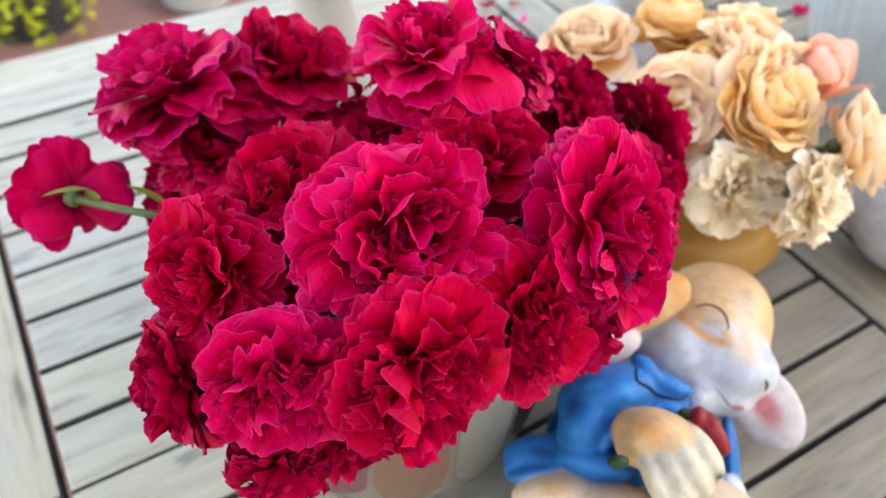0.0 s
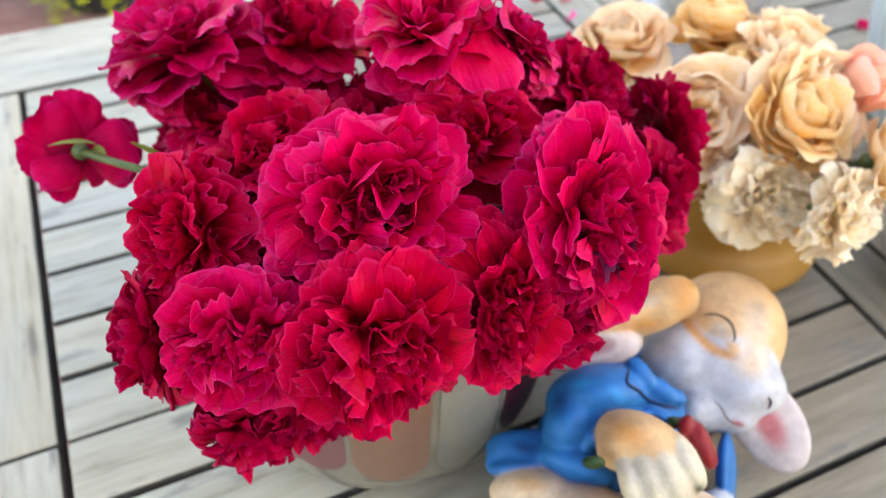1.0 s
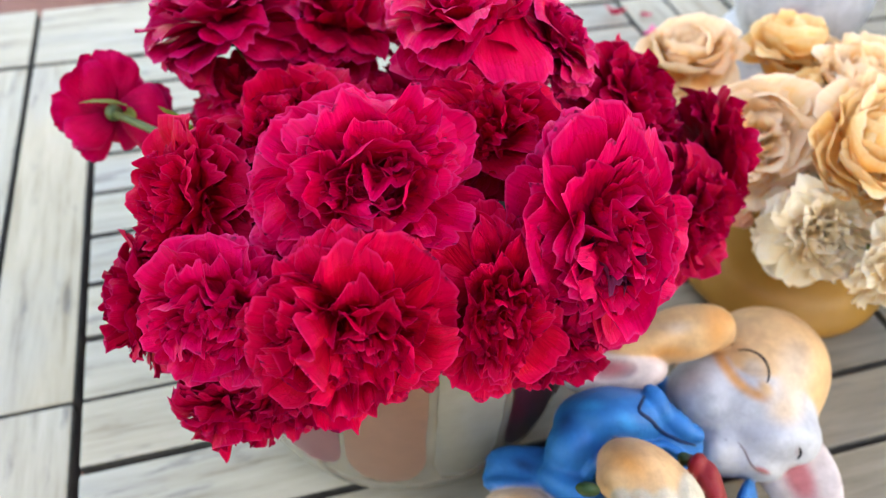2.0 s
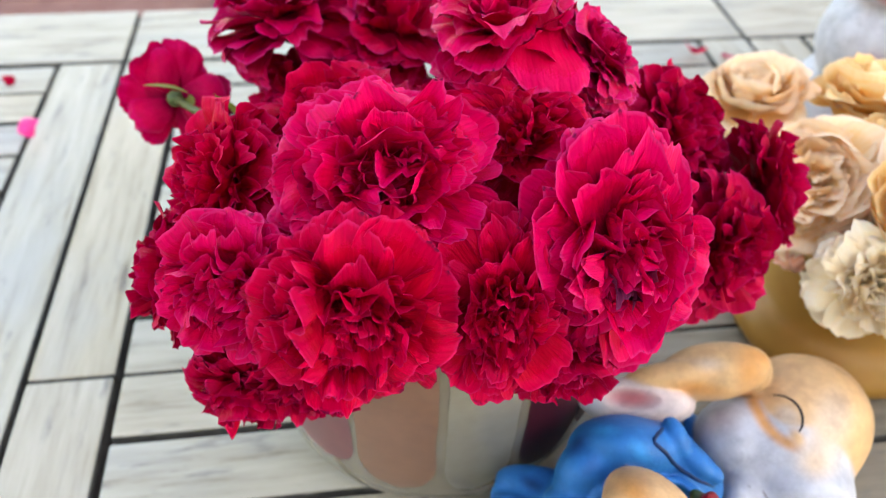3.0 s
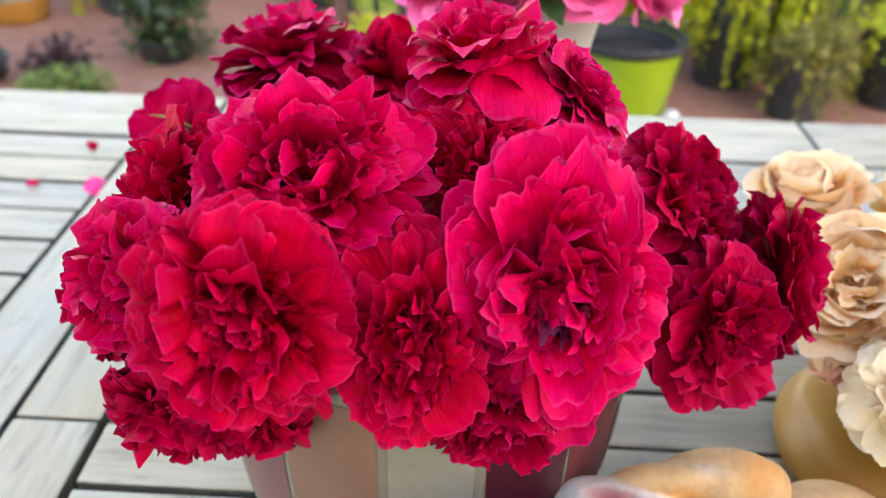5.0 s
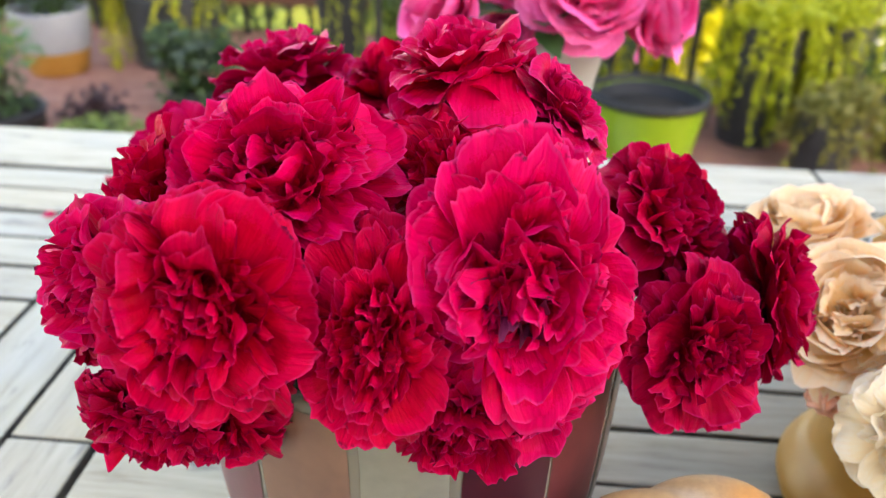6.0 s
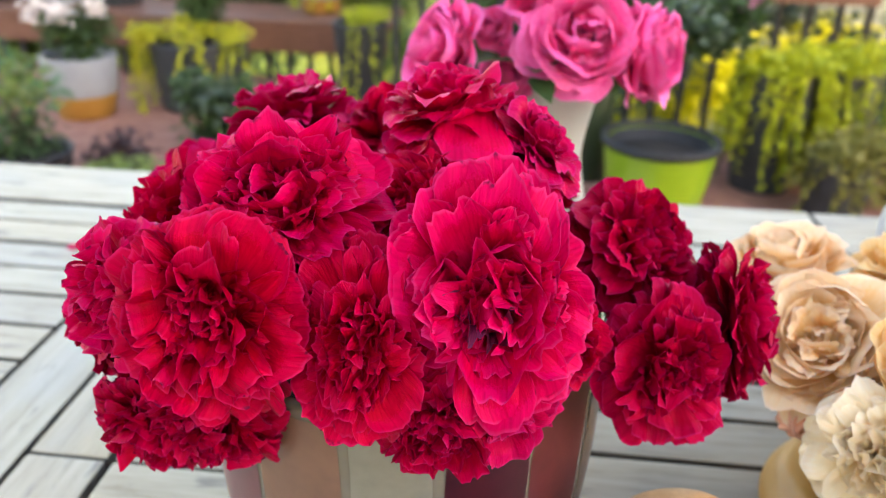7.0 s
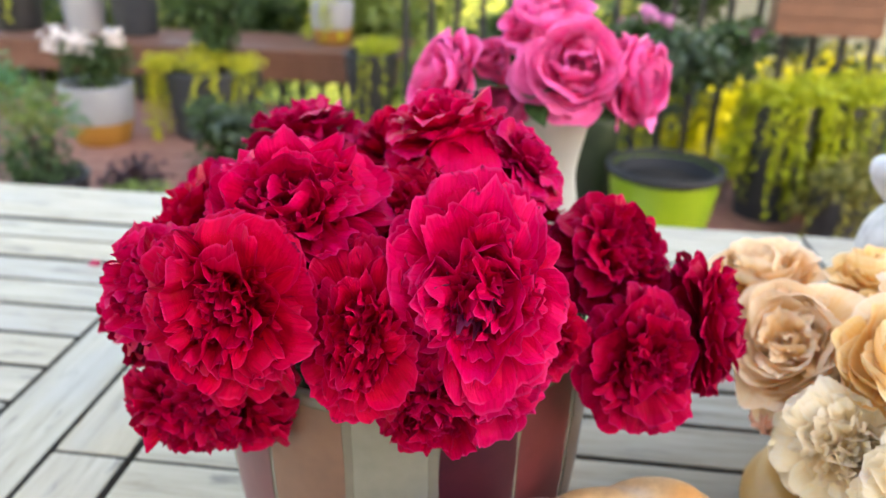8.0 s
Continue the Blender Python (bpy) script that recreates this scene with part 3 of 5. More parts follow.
SEEDS = itertools.count(100)
REDS = [
    ((0.1875, -0.1374, 1.0188), (-0.025, -0.747, 0.665), 0.046, ROSE, 'bright rose-red', 0.0, RUFFLED, 0.812),
    ((0.1706, -0.183, 0.9849), (-0.034, -0.996, 0.083), 0.0401, RED, 'bright red', 0.0, RUFFLED, 1.094),
    ((0.2756, -0.1631, 0.9959), (0.22, -0.88, 0.42), 0.0393, ROSE, 'withered-edged rose-red', 0.05, RUFFLED, 1.296),
    ((0.2291, -0.1747, 0.9779), (-0.052, -0.931, 0.362), 0.0304, RED, 'deep red', 0.0, RUFFLED, 1.35),
    ((0.1205, -0.1452, 0.9023), (-0.149, -0.95, -0.273), 0.0297, CRIMSON, 'dark crimson', 0.0, RUFFLED, 1.0),
    ((0.152, -0.15, 0.912), (-0.05, -0.95, -0.2), 0.034, CRIMSON, 'crimson', 0.0, RUFFLED, 1.0),
    ((0.1245, -0.1543, 0.9775), (-0.518, -0.83, 0.207), 0.0352, ROSE, 'magenta-red', 0.0, RUFFLED, 0.887),
    ((0.0879, -0.1014, 0.9414), (-0.969, -0.106, 0.221), 0.035, CRIMSON, 'crimson', 0.04, RUFFLED, 1.039),
    ((0.1127, -0.0876, 0.9813), (-0.81, -0.258, 0.527), 0.0384, RED, 'red', 0.0, RUFFLED, 0.951),
    ((0.148, -0.09, 0.982), (-0.2, -0.2, 0.95), 0.03, CRIMSON, 'crimson', 0.0, RUFFLED, 1.0),
    ((0.1654, -0.0654, 0.9927), (-0.204, -0.153, 0.967), 0.038, RED, 'red', 0.0, RUFFLED, 1.08),
    ((0.1323, 0.0348, 0.9275), (-0.781, 0.106, 0.615), 0.038, CRIMSON, 'crimson', 0.0, RUFFLED, 1.005),
    ((0.1417, 0.038, 1.0018), (-0.309, 0.206, 0.928), 0.0426, MAGENTA, 'magenta', 0.0, BROAD, 1.087),
    ((0.2041, 0.0288, 0.9957), (0.166, -0.052, 0.985), 0.0431, CRIMSON, 'dark magenta-crimson', 0.0, BROAD, 0.902),
    ((0.2458, -0.046, 1.0342), (-0.186, 0.031, 0.982), 0.0373, ROSE, 'bright red', 0.0, BROAD, 0.929),
    ((0.2412, -0.0998, 1.0081), (-0.3, -0.465, 0.833), 0.0378, RED, 'red', 0.0, RUFFLED, 0.773),
    ((0.3499, -0.047, 0.9658), (0.513, -0.505, 0.694), 0.0382, CRIMSON, 'deep crimson', 0.0, RUFFLED, 1.03),
    ((0.4017, -0.0632, 0.9348), (0.934, -0.271, 0.233), 0.0338, CRIMSON, 'deep crimson', 0.0, RUFFLED, 1.217),
    ((0.3606, -0.1082, 0.9313), (0.406, -0.862, 0.304), 0.0341, CRIMSON, 'crimson', 0.0, RUFFLED, 1.167),
    ((0.2917, -0.0581, 1.0216), (0.635, -0.218, 0.741), 0.0221, MAGENTA, 'magenta-crimson', 0.0, BROAD, 1.387),
    ((0.2581, -0.1689, 0.9391), (0.107, -0.96, -0.26), 0.0313, CRIMSON, 'dark red', 0.0, RUFFLED, 1.015),
    ((0.3064, -0.1248, 0.9522), (0.421, -0.884, 0.205), 0.0253, RED, 'red', 0.0, RUFFLED, 0.999),
    ((0.29, 0.015, 0.965), (0.4, 0.3, 0.85), 0.0326, CRIMSON, 'dark crimson', 0.0, RUFFLED, 1.0),
    ((0.24, 0.0, 0.96), (0.0, 0.1, 0.95), 0.0326, CRIMSON, 'dark crimson', 0.0, RUFFLED, 1.0),
    ((0.2785, -0.1544, 0.9444), (0.506, -0.861, 0.052), 0.0373, MAGENTA, 'magenta-crimson', 0.0, BROAD, 0.994),
    ((0.155, 0.02, 0.962), (-0.1, 0.1, 0.95), 0.036, CRIMSON, 'dark crimson', 0.0, RUFFLED, 1.0),
    ((0.205, -0.03, 0.968), (0, 0, 1), 0.033, RED, 'dark crimson', 0.0, RUFFLED, 1.0),
    ((0.315, -0.03, 0.95), (0.3, 0, 0.9), 0.03, CRIMSON, 'dark crimson', 0.0, RUFFLED, 1.0),
]
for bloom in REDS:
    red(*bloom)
STRAY = ((0.0743, 0.0477, 0.9389), (-0.061, 0.837, -0.544), 0.032)
stray = rose("red_rose", *STRAY, MAGENTA, "drooping half-open magenta rose hanging out of the pot", "rose", "roses in the cream pot",
             [(5, 112, 14, 0.95, "cupped"), (6, 88, 14, 1.0, "guard"), (6, 66, 14, 0.95, "cupped"), (6, 46, 14, 0.88, "cupped"), (5, 26, 12, 0.75, "cupped")], (0.13, 0.0, 0.935), 73)
bpy.context.view_layer.update()
for k, (x, y, z, a, b, c) in enumerate(((0.085, 0.028, 0.955, 10, -35, 190), (0.088, 0.024, 0.950, -30, 10, 120), (0.118, 0.006, 0.946, 0, -60, 160))):
    leaf = part("sepal", leaf_bm(0.024, 0.006, 0.3, k + 40, 4, 7, 0.0), SEPAL, next(o for o in stray.children if o.name.startswith("stem")))
    leaf.matrix_world = pose(x, y, z, a, b, c)
for k in range(30):
    rng = random.Random(500 + k)
    a, h = rng.uniform(0, 2 * math.pi), rng.uniform(0.9, 0.955)
    rad = rng.uniform(0.01, 0.06)
    leaf = part("rose_leaf", leaf_bm(rng.uniform(0.03, 0.05), rng.uniform(0.018, 0.028), 0.25, k), ROSE_LEAF, None)
    leaf.matrix_world = pose(POT[0] + rad * math.cos(a), POT[1] - 0.03 + rad * math.sin(a), h, rng.uniform(-40, 40), rng.uniform(-60, 20), math.degrees(a))
    tagged(leaf, "dark green rose leaf among the blooms", "leaf", "rose leaves")

# not fallen: the drooping outer petal of the bright red rose, set separately
broad = new("fallen_petal", PETALS["guard"][3])
hang, across = Vector((-0.13, -0.88, -0.46)).normalized(), Vector((1.0, -0.1, -0.1))
lift = hang.cross(across).normalized()
turned = Matrix((lift.cross(hang), lift, hang)).transposed().to_4x4()
broad.matrix_world = Matrix.Translation((0.262, -0.046, 1.047)) @ turned @ Matrix.Diagonal((0.05, 0.045, 0.05, 1))
broad.material_slots[0].link = "OBJECT"
broad.material_slots[0].material = ROSE
tagged(broad, "broad smooth rose-red outer petal hanging from the bright red rose", "petal", "fallen petals")

# ---- the peach roses ----
OFOOT = (OPOT[0], OPOT[1], TOP + 0.03)
PEACHES = [
    ((0.4713, 0.0866, 0.9008), (-0.3, -0.1, 0.9), 0.038, PEACH, PEONY, 'pale peach'),
    ((0.5466, 0.0691, 0.9048), (0.0, 0.1, 0.95), 0.038, APRICOT, PEONY, 'apricot'),
    ((0.5796, 0.0296, 0.9137), (0.4, 0.3, 0.85), 0.0322, PEACH, PEONY, 'soft peach'),
    ((0.4623, -0.0204, 0.9005), (-0.5, -0.55, 0.65), 0.0443, PEACH, PEONY, 'large peach'),
    ((0.5089, -0.0625, 0.9185), (0.05, -0.5, 0.85), 0.0397, APRICOT, PEONY, 'golden apricot'),
    ((0.481, -0.0865, 0.8736), (-0.1, -0.85, 0.3), 0.0396, CREAM, RUFFLED, 'pale cream'),
    ((0.5021, -0.1277, 0.8853), (0.35, -0.8, 0.1), 0.0349, CREAM, RUFFLED, 'cream'),
    ((0.5633, -0.0522, 0.9121), (0.5, -0.2, 0.8), 0.0434, CORAL, BUD, 'half-open coral'),
    ((0.5347, -0.0524, 0.9108), (0.3, -0.6, 0.5), 0.0482, PEACH, PEONY, 'peach'),
    ((0.452, -0.04, 0.862), (-0.5, -0.5, -0.6), 0.02, CORAL, BUD, 'small hanging coral'),
    ((0.5503, -0.1106, 0.9042), (0.65, -0.65, 0.3), 0.0383, PEACH, PEONY, 'pinkish peach'),
    ((0.5177, 0.0065, 0.9128), (-0.1, 0.1, 1.0), 0.0215, APRICOT, PEONY, 'orange apricot'),
    ((0.548, -0.005, 0.92), (0.2, -0.1, 1.0), 0.04, PEACH, PEONY, 'warm peach'),
]
for k, (face, n, r, m, kind, tone) in enumerate(PEACHES):
    rose("peach_rose", face, n, r, m, tone + " garden rose bloom in the ochre pot", "rose", "roses in the ochre pot", kind, OFOOT, 300 + k)

# ---- the pink roses ----
VFOOT = (VASE[0], VASE[1], TOP + 0.05)
PINKS = [((0.322, 0.175, 1.026), (0.15, -0.9, 0.35), 0.044, "full pink"), ((0.216, 0.200, 1.006), (-0.75, -0.45, 0.35), 0.042, "pink"), ((0.380, 0.215, 1.008), (0.85, -0.4, 0.1), 0.042, "pink"),
         ((0.300, 0.215, 1.056), (-0.1, -0.3, 0.95), 0.04, "rosy pink"), ((0.254, 0.215, 1.024), (-0.3, -0.6, 0.4), 0.017, "small dark pink"), ((0.270, 0.225, 0.986), (-0.3, -0.8, -0.2), 0.027, "dark pink")]
for k, (face, n, r, tone) in enumerate(PINKS):
    rose("pink_rose", face, n, r, PINK, tone + " rose bloom in the slim white vase", "rose", "roses in the white vase", PEONY, VFOOT, 400 + k)
for k in range(10):
    rng = random.Random(700 + k)
    a = rng.uniform(0, 2 * math.pi)
    leaf = part("rose_leaf", leaf_bm(rng.uniform(0.035, 0.05), 0.022, 0.25, k), GREEN, None)
    leaf.matrix_world = pose(VASE[0] + 0.03 * math.cos(a) - 0.02, VASE[1] + 0.03 * math.sin(a) - 0.03, rng.uniform(0.99, 1.03), rng.uniform(-30, 30), rng.uniform(-40, 10), math.degrees(a))
    tagged(leaf, "green rose leaf at the vase mouth", "leaf", "leaves in the white vase")

# ---- fallen petals ----
for k, (x, y, m, size, label) in enumerate(((-0.176, 0.392, CRIMSON, 0.016, "fallen dark red petal on the table"), (-0.13, 0.297, PINK, 0.022, "fallen pink and white petal on the table"), (-0.197, 0.317, MAGENTA, 0.014, "fallen magenta petal on the table"),
                                            (0.588, 0.41, ROSE, 0.026, "fallen bright red petal on the table"), (0.617, 0.402, MAGENTA, 0.015, "fallen magenta petal on the table"), (0.597, 0.355, PINK, 0.018, "fallen pink petal on the table"),
                                            (0.914, 0.21, MAGENTA, 0.02, "fallen magenta petal on the table"), (0.723, 0.339, PINK, 0.016, "fallen pink petal on the table"))):
    p = new("fallen_petal", PETALS["cupped"][k])
    p.matrix_world = pose(x, y, TOP + 0.004, 0, 0, 47 * k) @ pose(0, 0, 0, -78, 0, 0) @ Matrix.Diagonal((size, size, size, 1))
    p.material_slots[0].link = "OBJECT"
    p.material_slots[0].material = m
    tagged(p, label, "petal", "fallen petals")


# ---- figurines: blended solids turned into one skin ----
def solid(centre, half, turn, colour):
    """An ellipsoid: centre, half axes, turn in degrees, and its paint."""
    return np.array(centre), np.array(half), np.array(Euler([radians(a) for a in turn]).to_matrix()), np.array(colour)


def gap(pts, part_of):
    c, half, m, _ = part_of
    q = (pts - c) @ m
    k0 = np.linalg.norm(q / half, axis=-1)
    return k0 * (k0 - 1) / np.maximum(np.linalg.norm(q / half ** 2, axis=-1), 1e-9)


def melted(pts, groups, hollows, near=None):
    """Solids melt within their group; groups meet in a crease; hollows are pressed in."""
    best = np.full(pts.shape[:-1], 0.05)
    for blend, solids in groups:
        k = blend / 3
        total = np.zeros(pts.shape[:-1])
        for one in solids:
            if near is None:
                total += np.exp(-np.clip(gap(pts, one), -0.2, 0.2) / k)
            else:
                reach = np.sqrt(((one[2] * one[1]) ** 2).sum(1)) + 0.012
                sl = tuple(slice(max(0, np.searchsorted(ax, v - r) - 1), np.searchsorted(ax, v + r) + 1) for ax, v, r in zip(near, one[0], reach))
                total[sl] += np.exp(-np.clip(gap(pts[sl], one), -0.2, 0.2) / k)
        f = -np.log(np.maximum(total, 1e-12)) * k
        e = 0.0012
        h = np.clip(0.5 + 0.5 * (best - f) / e, 0, 1)
        best = best * (1 - h) + f * h - e * h * (1 - h)
    for one in hollows:
        f = -gap(pts, one)
        e = 0.0015
        h = np.clip(0.5 - 0.5 * (best - f) / e, 0, 1)
        best = best * (1 - h) + f * h + e * h * (1 - h)
    return best


def skin(name, groups, hollows, paints, lines, lo, hi, step, label):
    """One surface over the melted solids, with dabs of paint and fine drawn lines."""
    lo, hi = np.array(lo), np.array(hi)
    count = np.ceil((hi - lo) / step).astype(int) + 1
    axes = [lo[k] + step * np.arange(count[k]) for k in range(3)]
    F = melted(np.stack(np.meshgrid(*axes, indexing="ij"), -1), groups, hollows, axes)
    inside = F < 0
    total = np.zeros(count - 1, int)
    for i in (0, 1):
        for j in (0, 1):
            for k in (0, 1):
                total += inside[i:count[0] - 1 + i, j:count[1] - 1 + j, k:count[2] - 1 + k]
    mixed = (total > 0) & (total < 8)
    index = -np.ones(count - 1, int)
    cells = np.argwhere(mixed)
    index[mixed] = np.arange(len(cells))

    def settle(pts, rounds):
        for _ in range(rounds):
            e = step * 0.2
            f = melted(pts, groups, hollows)
            g = np.stack([(melted(pts + e * np.eye(3)[k], groups, hollows) - melted(pts - e * np.eye(3)[k], groups, hollows)) / (2 * e) for k in range(3)], -1)
            pts = pts - np.clip(f, -step, step)[:, None] * g / np.maximum((g * g).sum(-1, keepdims=True), 0.1)
        return pts

    pts = settle(lo + (cells + 0.5) * step, 3)
    faces = []
    for ax in range(3):
        b, c = (ax + 1) % 3, (ax + 2) % 3
        a0, a1 = [slice(1, -1)] * 3, [slice(1, -1)] * 3
        a0[ax], a1[ax] = slice(0, -1), slice(1, None)
        cross = np.argwhere(inside[tuple(a0)] != inside[tuple(a1)]) + 1
        cross[:, ax] -= 1
        quads = []
        for db, dc in ((0, 0), (-1, 0), (-1, -1), (0, -1)):
            w = cross.copy()
            w[:, b] += db
            w[:, c] += dc
            quads.append(index[tuple(w.T)])
        quads = np.stack(quads, -1)
        flip = ~inside[tuple(cross.T)]
        quads[flip] = quads[flip][:, ::-1]
        faces += quads[quads.min(-1) >= 0].tolist()
    solids = [one for _, some in groups for one in some]
    near = np.stack([gap(pts, one) for one in solids], -1)
    weight = np.exp(-np.clip(near - near.min(-1, keepdims=True), 0, 0.1) / 0.0006)
    colour = (weight @ np.array([one[3] for one in solids])) / weight.sum(-1, keepdims=True)
    for c, half, turn, tint, soft in paints:
        one = solid(c, half, turn, tint)
        q = np.linalg.norm(((pts - one[0]) @ one[2]) / one[1], axis=-1)
        k = np.clip((1 - q) / soft, 0, 1)[:, None]
        k = k * k * (3 - 2 * k)
        colour = colour * (1 - k) + one[3] * k
    verts, colours = pts.tolist(), colour.tolist()
    for line, radius, tint in lines:
        fine = np.array([Vector(p) for p in smooth_line(line)])
        b = tube([Vector(p) for p in settle(fine, 5)], [radius * (0.45 + 0.55 * math.sin(math.pi * (k + 0.5) / len(fine))) for k in range(len(fine))], 6)
        b.verts.index_update()
        base = len(verts)
        verts += [tuple(v.co) for v in b.verts]
        colours += [list(tint)] * len(b.verts)
        faces += [[base + v.index for v in f.verts] for f in b.faces]
        b.free()
    me = bpy.data.meshes.new(name)
    me.from_pydata(verts, [], faces)
    layer = me.color_attributes.new("paint", "FLOAT_COLOR", "POINT")
    layer.data.foreach_set("color", np.array([(*c, 1.0) for c in colours], np.float32).ravel())
    me.materials.append(PAINTED)
    me.shade_smooth()
    return tagged(new(name, me), label, "figurine")


def smooth_line(points, steps=6):
    """Points along a soft curve through the given ones."""
    p = [Vector(q) for q in points]
    p = [p[0] * 2 - p[1]] + p + [p[-1] * 2 - p[-2]]
    fine = []
    for a, b, c, d in zip(p, p[1:], p[2:], p[3:]):
        for k in range(steps):
            t = k / steps
            fine.append(0.5 * (2 * b + (c - a) * t + (2 * a - 5 * b + 4 * c - d) * t * t + (3 * b - a - 3 * c + d) * t ** 3))
    return fine + [p[-2]]


FUR, ORANGE_FUR, PALE_FUR, CREAM_FUR = (0.76, 0.45, 0.22), (0.74, 0.33, 0.1), (0.74, 0.54, 0.38), (0.7, 0.6, 0.44)
WHITE_FUR, GREY_FUR, EAR_PINK, EAR_RIM = (0.6, 0.6, 0.635), (0.5, 0.42, 0.41), (0.62, 0.18, 0.19), (0.76, 0.62, 0.58)
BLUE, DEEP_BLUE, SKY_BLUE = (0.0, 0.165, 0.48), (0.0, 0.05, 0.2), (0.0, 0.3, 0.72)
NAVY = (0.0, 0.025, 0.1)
HELD, HELD_GREEN, DARK_LINE, LIP_LINE = (0.2909, 0.0092, 0.0153), (0.023, 0.0612, 0.0153), (0.023, 0.0192, 0.023), (0.2297, 0.1531, 0.1531)
HEAD = [
    solid((0.4354, -0.1286, 0.8057), (0.0396, 0.0391, 0.044), (40, -16, -42), FUR),
    solid((0.4171, -0.1494, 0.8022), (0.0322, 0.0278, 0.042), (38, -16, -41), WHITE_FUR),
    solid((0.3913, -0.1384, 0.8063), (0.0249, 0.0234, 0.036), (37, -14, -40), WHITE_FUR),
    solid((0.4184, -0.1741, 0.8019), (0.0222, 0.016, 0.034), (32, -26, -29), WHITE_FUR),
    solid((0.429, -0.1834, 0.8089), (0.0054, 0.0081, 0.012), (37, -19, -43), WHITE_FUR),
    solid((0.4059, -0.181, 0.7883), (0.0146, 0.0089, 0.03), (34, -18, -41), WHITE_FUR),
    solid((0.3868, -0.1701, 0.7941), (0.0133, 0.0143, 0.03), (34, -16, -40), WHITE_FUR),
    solid((0.4109, -0.1435, 0.8347), (0.012, 0.0094, 0.01), (43, -3, -57), FUR),
    solid((0.425, -0.13, 0.782), (0.043, 0.042, 0.043), (0, 0, 0), FUR),
]
FOLDED_EAR = [
    solid((0.3714, -0.1185, 0.8483), (0.0304, 0.0166, 0.013), (37, -21, -12), FUR),
    solid((0.3419, -0.1195, 0.8484), (0.0243, 0.0084, 0.01), (36, -20, -8), FUR),
    solid((0.3965, -0.1137, 0.8403), (0.014, 0.0144, 0.016), (40, -18, -21), FUR),
]
INSIDE_OF_THE_EAR = [
    solid((0.3231, -0.1264, 0.8373), (0.0307, 0.0132, 0.011), (37, -10, -18), EAR_RIM),
    solid((0.3468, -0.1248, 0.8295), (0.0157, 0.0112, 0.016), (36, -15, -17), EAR_RIM),
]
LOWER_EAR = [
    solid((0.4335, -0.1905, 0.7796), (0.034, 0.0215, 0.007), (36, 17, -90), EAR_RIM),
    solid((0.426, -0.1837, 0.7756), (0.0168, 0.014, 0.012), (38, 6, -74), EAR_RIM),
]
JACKET = [
    solid((0.3106, -0.1571, 0.8373), (0.03, 0.0187, 0.04), (30, -18, -24), BLUE),
    solid((0.2868, -0.1677, 0.8367), (0.0155, 0.0181, 0.03), (33, 1, -52), BLUE),
    solid((0.3361, -0.1564, 0.834), (0.0138, 0.0119, 0.03), (35, 11, -70), BLUE),
    solid((0.3457, -0.1673, 0.8259), (0.0198, 0.0135, 0.03), (36, 4, -63), BLUE),
    solid((0.2664, -0.168, 0.8143), (0.0291, 0.0132, 0.018), (29, -4, -41), BLUE),
    solid((0.2488, -0.1579, 0.8141), (0.011, 0.0046, 0.009), (15, -25, 16), BLUE),
    solid((0.2623, -0.1555, 0.8174), (0.0152, 0.0046, 0.01), (25, -17, -13), BLUE),
    solid((0.2547, -0.1738, 0.8197), (0.0201, 0.0054, 0.014), (27, -11, -26), BLUE),
    solid((0.2789, -0.1891, 0.8327), (0.0217, 0.0096, 0.02), (30, -4, -47), BLUE),
    solid((0.3867, -0.2077, 0.7754), (0.0062, 0.0258, 0.03), (30, -18, -40), BLUE),
    solid((0.32, -0.175, 0.785), (0.05, 0.05, 0.046), (0, 0, 0), BLUE),
]
SLEEVE_FOLD = [
    solid((0.2899, -0.1836, 0.847), (0.0044, 0.0136, 0.01), (32, 6, -63), BLUE),
    solid((0.3125, -0.1803, 0.8445), (0.0149, 0.0036, 0.01), (25, -24, -15), BLUE),
    solid((0.3341, -0.1835, 0.8414), (0.0107, 0.0032, 0.01), (36, -4, -53), BLUE),
]
COLLAR = [
    solid((0.3681, -0.1288, 0.8037), (0.0106, 0.0064, 0.007), (31, 24, -89), BLUE),
    solid((0.3305, -0.1638, 0.8586), (0.0105, 0.0062, 0.007), (34, 17, -79), BLUE),
    solid((0.3381, -0.1718, 0.8502), (0.0126, 0.0065, 0.007), (37, 3, -61), BLUE),
    solid((0.3473, -0.1777, 0.8439), (0.008, 0.0054, 0.007), (37, -7, -51), BLUE),
]
HAND = [
    solid((0.3048, -0.2034, 0.8607), (0.0251, 0.0164, 0.028), (33, -2, -56), FUR),
    solid((0.2956, -0.1996, 0.8574), (0.0127, 0.0103, 0.028), (20, -26, -8), FUR),
    solid((0.306, -0.2195, 0.8544), (0.0217, 0.0161, 0.028), (32, 6, -72), PALE_FUR),
]
FORE_FINGER = [
    solid((0.3178, -0.2244, 0.8688), (0.0138, 0.0054, 0.016), (31, 16, -90), CREAM_FUR),
]
MIDDLE_FINGER = [
    solid((0.3047, -0.228, 0.8696), (0.0156, 0.0055, 0.016), (29, 16, -92), CREAM_FUR),
]
RING_FINGER = [
    solid((0.2942, -0.2272, 0.8684), (0.0162, 0.0057, 0.016), (27, 17, -93), CREAM_FUR),
]
LITTLE_FINGER = [
    solid((0.2843, -0.2257, 0.8663), (0.0165, 0.006, 0.016), (25, 18, -95), CREAM_FUR),
]
